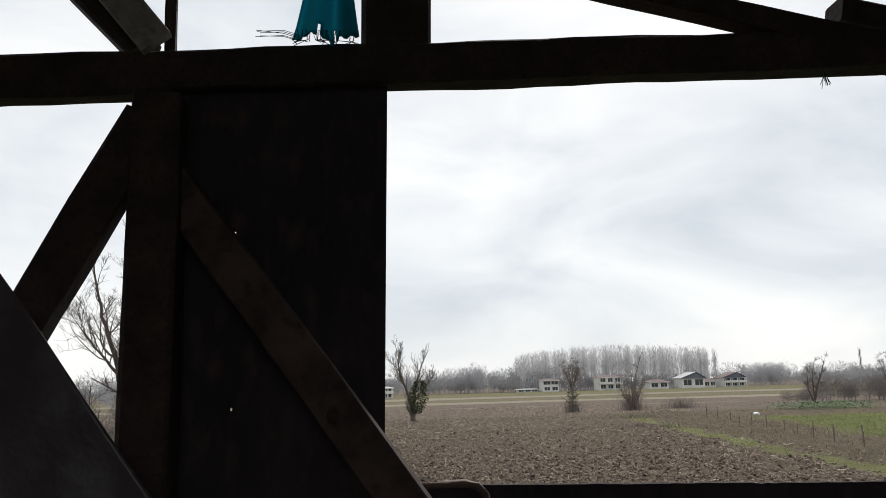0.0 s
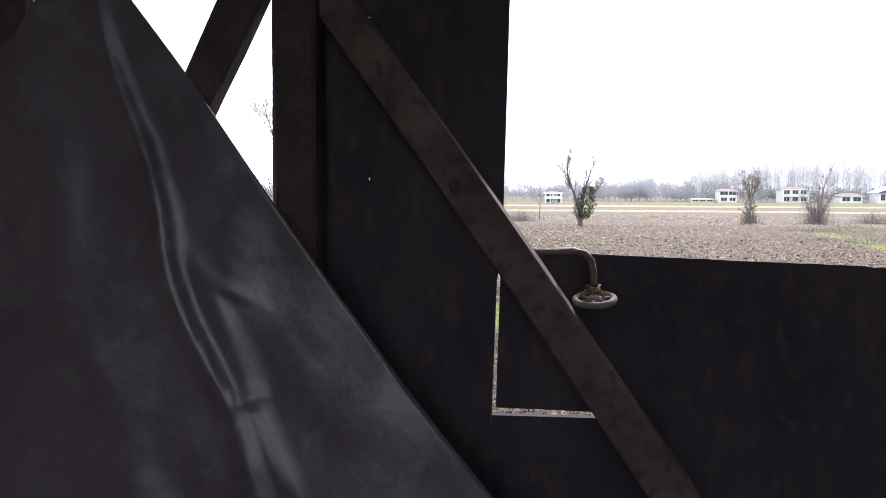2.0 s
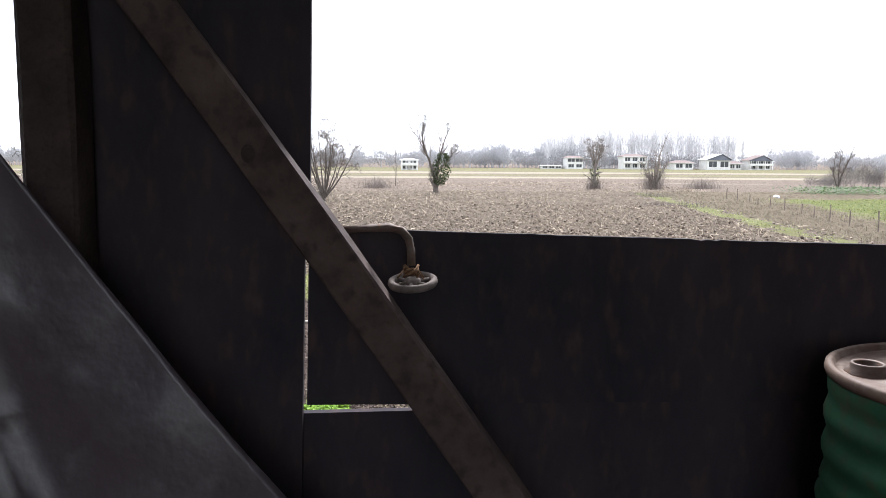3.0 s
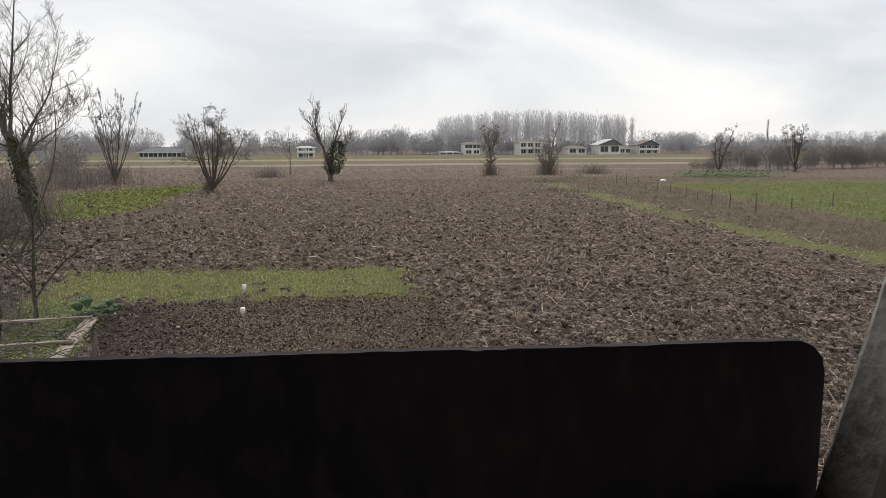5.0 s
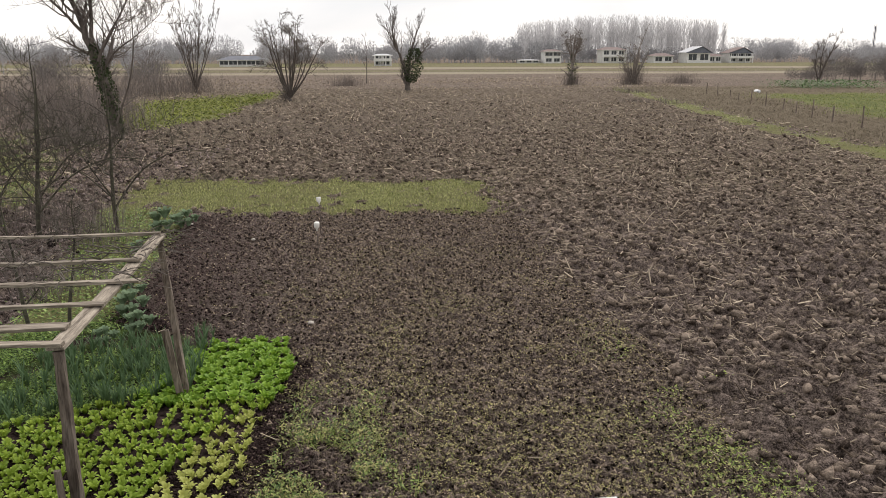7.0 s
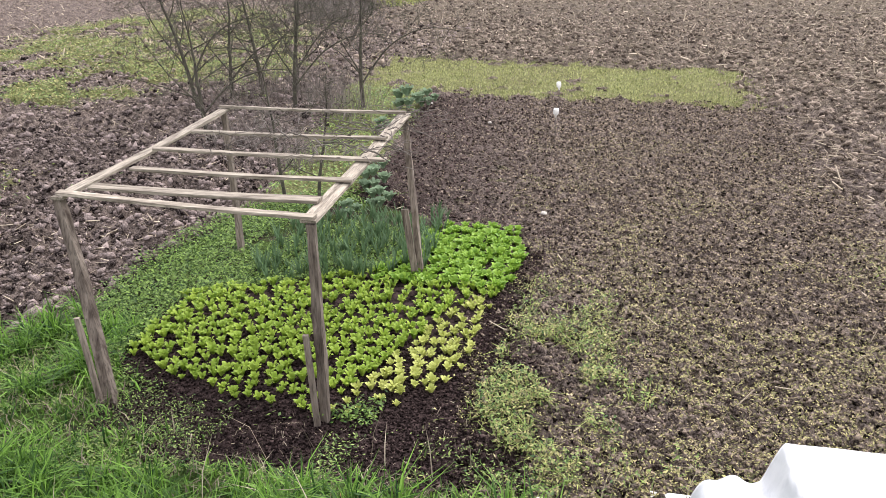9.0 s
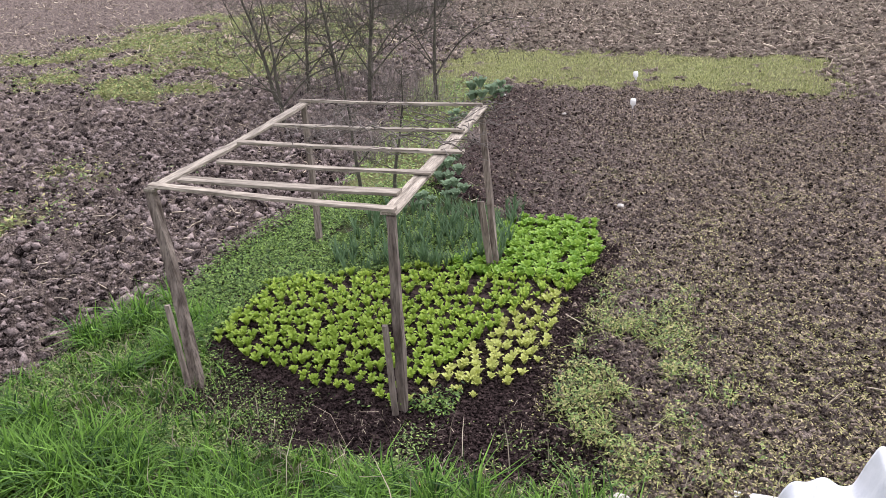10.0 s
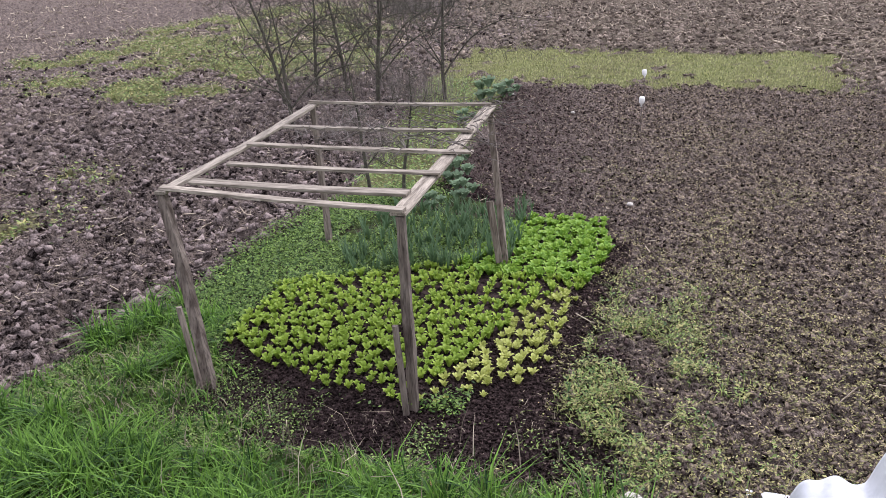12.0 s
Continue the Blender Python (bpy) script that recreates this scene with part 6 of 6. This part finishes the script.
def far_wood(name, seed, trees, material, label, parts=70, wdt=0.10, tall=False):
    """Distant bare trees (x, y, height, crown radius): a stem and a crown filled with fine twigs that point up and out."""
    rg = np.random.RandomState(seed)
    V = []
    for (x, y, h, cr) in trees:
        m = parts
        d = rg.normal(0, 1, (m, 3))
        d /= np.linalg.norm(d, axis=1)[:, None]
        rad = rg.uniform(0, 1, m)[:, None] ** 0.45
        low = 0.12 if tall else 0.10
        mid, half = h * (1 + low) / 2, h * (1 - low) / 2
        c = d * rad * np.array([cr, cr, half * 0.92])
        L = (0.10 if tall else 0.13) * h * rg.uniform(0.5, 1.3, m)
        out = d * np.array([0.6, 0.6, 0.25]) + rg.normal(0, 0.35, (m, 3)) + np.array([0, 0, 1.5 if tall else 0.55])
        out /= np.linalg.norm(out, axis=1)[:, None]
        p0 = c + np.array([x, y, mid])
        p1 = p0 + out * L[:, None]
        p1[:, 2] = np.minimum(p1[:, 2], h)
        w = wdt * rg.uniform(0.4, 1.0, m)
        sx = np.where(np.abs(out[:, 2]) > 0.6, w, w * 0.3)
        sz = np.where(np.abs(out[:, 2]) > 0.6, 0, w)
        off = np.column_stack([sx, np.zeros(m), sz])
        V.append(np.stack([p0 - off, p0 + off, p1], axis=1).reshape(-1, 3))
        lean = rg.normal(0, 0.03) * h
        V.append(np.array([[x - 0.012 * h, y, 0], [x + 0.012 * h, y, 0], [x + lean, y, h * 0.95]]))
    V = np.vstack(V)
    return stuff_mesh(name, V, np.arange(len(V)).reshape(-1, 3), material, label, "far woods", tri=True)


rgt = np.random.RandomState(9)
far_wood("poplar_grove", 51, [(76 + 95 * i / 300 + rgt.normal(0, 0.5), 352 + 26 * rgt.uniform(0, 1) ** 2, rgt.uniform(20.4, 22.2) - 3.4 * abs((i - 160) / 160) ** 2.2, 1.3) for i in range(300)], M_POPLAR, "grey leafless poplar plantation on the skyline, paled by painted haze", 75, 0.13, True)
wood = []
for x0, x1, y0, y1, h0, h1, n in ((-330, 75, 345, 420, 7, 13.5, 250), (165, 470, 345, 430, 7, 13, 190), (40, 90, 345, 372, 9, 15, 40), (-140, -24, 120, 240, 5, 9, 34), (118, 260, 135, 240, 4, 7, 46)):
    for i in range(n):
        h = rgt.uniform(h0, h1)
        wood.append((rgt.uniform(x0, x1), rgt.uniform(y0, y1), h, h * rgt.uniform(0.20, 0.36)))
far_wood("far_treeline", 52, wood, M_FARWOOD, "grey bare trees along the horizon, paled by painted haze", 230, 0.11)
scrub = [(rgt.uniform(-340, 480), rgt.uniform(338, 372), rgt.uniform(4, 8.5), rgt.uniform(2.0, 4.5)) for i in range(640)]
far_wood("far_scrub", 53, scrub, M_FARBUSH, "grey-brown scrub at the foot of the far trees, paled by painted haze", 150, 0.22)
near_scrub = [(rgt.uniform(68, 78) + 0.9 * k, 112 + 0.28 * k + rgt.uniform(-3, 3), rgt.uniform(2.2, 4.6), rgt.uniform(1.0, 2.2)) for k in range(60) for _ in range(2)]
near_scrub += [(rgt.uniform(62, 70), rgt.uniform(106, 110), rgt.uniform(1.4, 2.6), rgt.uniform(0.8, 1.5)) for k in range(9)]
near_scrub += [(rgt.uniform(-34, -17), rgt.uniform(84, 100), rgt.uniform(2.5, 5.0), rgt.uniform(1.0, 2.0)) for k in range(20)]
far_wood("meadow_scrub", 54, near_scrub, M_SCRUB, "grey-brown bare scrub beyond the meadow", 420, 0.028)


# ---- fence, bottles, stones, sheeting ----
fence_places = [(29.0, 43.5), (29.7, 46.8), (30.6, 50.2), (31.7, 53.8), (32.4, 57.6), (33.2, 61.5), (33.9, 65.0), (34.7, 68.3), (35.4, 72.3), (36.1, 76.3), (33.1, 42.9), (37.8, 45.0), (28.2, 39.5)]
for k, (fx, fy) in enumerate(fence_places):
    fp = empty("fence_post", (fx, fy, ground_z(fx, fy)))
    tagged(fp, "thin weathered wooden fence post", "fence post", "posts of the meadow fence")
    part("post", timber((0, 0, -0.1), (0.04 * math.sin(k * 3), 0, 1.0 + 0.25 * math.sin(k * 1.7)), 0.085, 0.075, seed=300 + k, rough=0.006, round_log=True), M_POST, fp)


def bottle(at, top, tilt):
    b = empty("bottle_on_stick", (*at, ground_z(*at)))
    tagged(b, "white plastic bottle upturned on a thin garden stick", "bottle", "bottles on sticks")
    part("stick", tube([(0, 0, -0.05), (0.01, 0, top * 0.5), (0, 0, top)], 0.006, 5), M_TWIG, b)
    m = lathe([(0.001, 0.0), (0.014, 0.002), (0.014, 0.03), (0.03, 0.06), (0.052, 0.085), (0.054, 0.16), (0.048, 0.185), (0.02, 0.19), (0.001, 0.19)], 16)
    bmesh.ops.transform(m, matrix=Matrix.Translation((0, 0, top - 0.12)) @ pose(0, 0, 0, tilt, tilt * 0.5, 0), verts=m.verts)
    part("bottle", m, M_BOTTLE, b)


bottle((-0.19, 15.05), 0.80, 6)
bottle((-0.27, 17.8), 0.84, -14)


def rock(at, s, seed, material, label, category, name="stone"):
    bm = bmesh.new()
    bmesh.ops.create_icosphere(bm, subdivisions=2, radius=s)
    for q in bm.verts:
        n = noise.noise(q.co * (2.0 / s) + Vector((seed, 0, 0)))
        q.co *= 1 + 0.25 * n
        q.co.z *= 0.6
    ob = part(name, bm, material)
    ob.location = (at[0], at[1], ground_z(*at) + s * 0.25)
    return tagged(ob, label, category)


rock((-1.78, 17.3), 0.05, 1, M_STONE, "small pale stone on the tilled soil", "stone")
rock((-0.13, 11.5), 0.055, 2, M_STONE, "pale dry stone on the tilled soil", "stone")
rock((-3.55, 19.1), 0.06, 3, M_STONE, "small pale stone beside the kale", "stone")
rock((0.35, 4.75), 0.14, 4, M_STONE, "flat grey stone set in the weeds", "stone")
rock((43.0, 79.0), 0.35, 5, M_WHITE, "white plastic scrap lying in the meadow", "scrap", "plastic_scrap")
rock((-0.95, 4.45), 0.07, 6, M_STONE, "pale stone in the grass", "stone")


def white_heap():
    """Crates covered with white plastic sheeting beside the barn."""
    h = empty("covered_crates", (2.33, 4.11, 0))
    tagged(h, "crates covered with crumpled white plastic sheeting", "covered crates")
    crate = box(bmesh.new(), (-0.38, -1.0, 0.0), (0.26, 0.70, 0.86), 0.01)
    part("crate", crate, M_WALLD, h)
    v, f = [], []
    nu, nv = 90, 100
    for j in range(nv + 1):
        for i in range(nu + 1):
            x, y = -1.16 + 1.76 * i / nu, -1.3 + 2.45 * j / nv
            out = -0.385 - x - 0.03 * noise.noise(Vector((0, y * 4, 2)))
            step = min(1.0, max(0.0, out / 0.10))
            fall = min(1.0, max(0.0, (out - 0.40) / 0.24))
            lump = 0.06 * noise.noise(Vector((x * 4, y * 3.2, 9))) + 0.028 * math.sin(out * 26 + 2 * noise.noise(Vector((x * 2, y * 2, 5))))
            z = 0.90 + 0.010 * noise.noise(Vector((x * 3, y * 3, 4))) - 0.34 * step + lump * step - 0.56 * fall * fall
            dx, dy = max(x - 0.29, 0), max(-1.02 - y, y - 0.72, 0)
            d = math.hypot(dx, dy)
            fold = 0.03 * noise.noise(Vector((x * 6, y * 6, 7))) * min(1, d * 6)
            z = (z + fold) * (1 - min(d / 0.30, 1.0) ** 0.5)
            v.append((x, y, max(z, 0.012 + 0.01 * noise.noise(Vector((x * 6, y * 6, 1))))))
    for j in range(nv):
        for i in range(nu):
            a = j * (nu + 1) + i
            f.append((a, a + 1, a + nu + 2, a + nu + 1))
    mesh_part("sheeting", v, f, M_WHITE, h, True)


white_heap()


# ---- far houses ----
def house(label, x, y, w, d, h, roof_m, storeys=2, balcony=False, roof_h=1.6, bays=3, gable=False, open_top=False):
    hs = empty("house", (x, y, 0))
    tagged(hs, label, "house", "houses across the fields")
    part("wall", box(bmesh.new(), (-w / 2, 0, 0), (w / 2, d, h)), M_RENDER, hs)
    bm = bmesh.new()
    e = 0.7
    if gable:
        pts = [(-w / 2 - e, -e, h), (w / 2 + e, -e, h), (w / 2 + e, d + e, h), (-w / 2 - e, d + e, h), (0.12 * w, -e, h + roof_h), (0.12 * w, d + e, h + roof_h)]
        faces = ((0, 4, 5, 3), (1, 2, 5, 4), (3, 2, 1, 0), (2, 3, 5))
    else:
        pts = [(-w / 2 - e, -e, h), (w / 2 + e, -e, h), (w / 2 + e, d + e, h), (-w / 2 - e, d + e, h), (-w / 2 + w * 0.22, d / 2, h + roof_h), (w / 2 - w * 0.22, d / 2, h + roof_h)]
        faces = ((0, 1, 5, 4), (1, 2, 5), (2, 3, 4, 5), (3, 0, 4), (3, 2, 1, 0))
    vs = [bm.verts.new(p) for p in pts]
    for q in faces:
        bm.faces.new([vs[k] for k in q])
    bmesh.ops.recalc_face_normals(bm, faces=bm.faces)
    roof = part("roof", bm, roof_m, hs)
    part("fascia", box(bmesh.new(), (-w / 2 - e, -e - 0.06, h - 0.22), (w / 2 + e, -e - 0.01, h - 0.01)), M_ROOFD if gable else M_RENDER, roof)
    if gable:
        bm = bmesh.new()
        f = bm.faces.new([bm.verts.new(p) for p in ((-w / 2, -0.3, h), (w / 2, -0.3, h), (0.12 * w, -0.3, h + roof_h * 0.92))])
        r = bmesh.ops.extrude_face_region(bm, geom=[f])
        for g in r["geom"]:
            if isinstance(g, bmesh.types.BMVert):
                g.co.y = -0.1
        bmesh.ops.recalc_face_normals(bm, faces=bm.faces)
        part("gable", bm, M_ROOFD, roof, "dark boarded gable")
    fh = h / storeys
    for s in range(storeys):
        wide = 0.44 if open_top and s == storeys - 1 else 0.34
        for b in range(bays):
            cx = -w / 2 + (b + 0.5) * w / bays
            ww = w / bays * wide
            win = part("window", box(bmesh.new(), (cx - ww, -0.06, s * fh + fh * 0.28), (cx + ww, 0.02, s * fh + fh * 0.84)), M_PANE, hs)
            part("sill", box(bmesh.new(), (cx - ww - 0.1, -0.14, s * fh + fh * 0.22), (cx + ww + 0.1, 0.0, s * fh + fh * 0.275)), M_RENDER, win)
            part("mullion", box(bmesh.new(), (cx - 0.07, -0.10, s * fh + fh * 0.28), (cx + 0.07, -0.065, s * fh + fh * 0.84)), M_RENDER, win)
    if balcony:
        bal = part("balcony", box(bmesh.new(), (-w / 2 - 0.3, -1.8, fh - 0.15), (w / 2 + 0.3, -0.15, fh + 0.05)), M_RENDER, hs)
        part("railing", box(bmesh.new(), (-w / 2 - 0.3, -1.8, fh + 0.06), (w / 2 + 0.3, -1.7, fh + 0.75)), M_RENDER, bal)
        for cx in (-w / 2, -w / 6, w / 6, w / 2):
            part("column", box(bmesh.new(), (cx - 0.16, -1.75, 0), (cx + 0.16, -1.45, fh - 0.16)), M_RENDER, bal)
            part("column", box(bmesh.new(), (cx - 0.13, -1.65, fh + 0.76), (cx + 0.13, -1.4, h - 0.24)), M_RENDER, bal)
    return hs


house("white two-storey house with balconies and a red-brown roof", 110.2, 330, 10.0, 8, 5.6, M_ROOFR, 2, True, 1.1, 3)
house("white house with a dark open upper storey", 83.5, 330, 7.0, 8, 4.9, M_ROOFR, 2, False, 0.9, 2, open_top=True)
house("low pale house with a faded red roof", 132.6, 330, 8.5, 8, 3.0, M_ROOFR, 1, False, 1.1, 2)
house("broad white house with a grey roof and dark gable", 147.5, 328, 10.5, 9, 4.4, M_ROOFG, 1, False, 2.6, 2, gable=True)
house("unfinished house with open floors and a dark gable", 168.5, 332, 10.0, 8, 4.2, M_ROOFR, 2, True, 2.4, 3, gable=True, open_top=True)
house("small faded outbuilding beside the houses", 158.0, 334, 5.5, 6, 2.8, M_ROOFR, 1, False, 1.1, 2)
house("white house with a pale flat roof among far trees", 9.0, 272, 5.6, 6, 3.6, M_ROOFG, 2, True, 0.5, 2)
house("long low shed with a dark blue roof", -38.5, 272, 15.0, 7, 2.2, M_ROOFD, 1, False, 1.3, 5, open_top=True)
house("pale low wall of a farm building", 74.0, 334, 9.0, 4, 1.3, M_ROOFG, 1, False, 0.3, 3)
mast = empty("radio_mast", (279, 402, 0))
tagged(mast, "thin grey lattice mast above the far trees", "mast")
for k in range(3):
    a = k * math.tau / 3
    part("leg", tube([(0.9 * math.cos(a), 0.9 * math.sin(a), 0), (0.6 * math.cos(a), 0.6 * math.sin(a), 19)], 0.09, 5), M_ROOFD, mast)
part("ladder", box(bmesh.new(), (-0.3, -0.05, 0), (0.3, 0.05, 18)), M_ROOFD, mast)


# ---- small things in the near grass ----
x, y, rg = scatter(260, (-1.7, 4.2), (-0.8, 4.75), 61, lambda x, y: np.exp(-((x + 1.2) / 0.25) ** 2 - ((y - 4.4) / 0.18) ** 2))
leaflets("husk_litter", x, y, rg, 0.015, 0.04, leaf_mat("orange_husk", (0.30, 0.16, 0.06), (0.55, 0.40, 0.20), 0.8, 0.0, 1.0), "orange-brown husks dropped in the grass", "litter", 0.03)
x, y, rg = scatter(46, (-3.2, 3.9), (2.2, 5.4), 62, lambda x, y: np.ones_like(x) * 0.9)
blades("dry_stems", x, y, rg, 0.25, 0.75, 0.004, 0.9, M_STRAW, "tall thin dry stems standing in the grass", "stems")
x, y, rg = scatter(5000, (-6, 3.4), (0, 6.5), 63, lambda x, y: zones(x, y)[6] * not_bed(x, y) * 0.6)
blades("dead_grass", x, y, rg, 0.08, 0.26, 0.005, 1.4, M_DRY, "dead straw blades among the green grass", "grass")
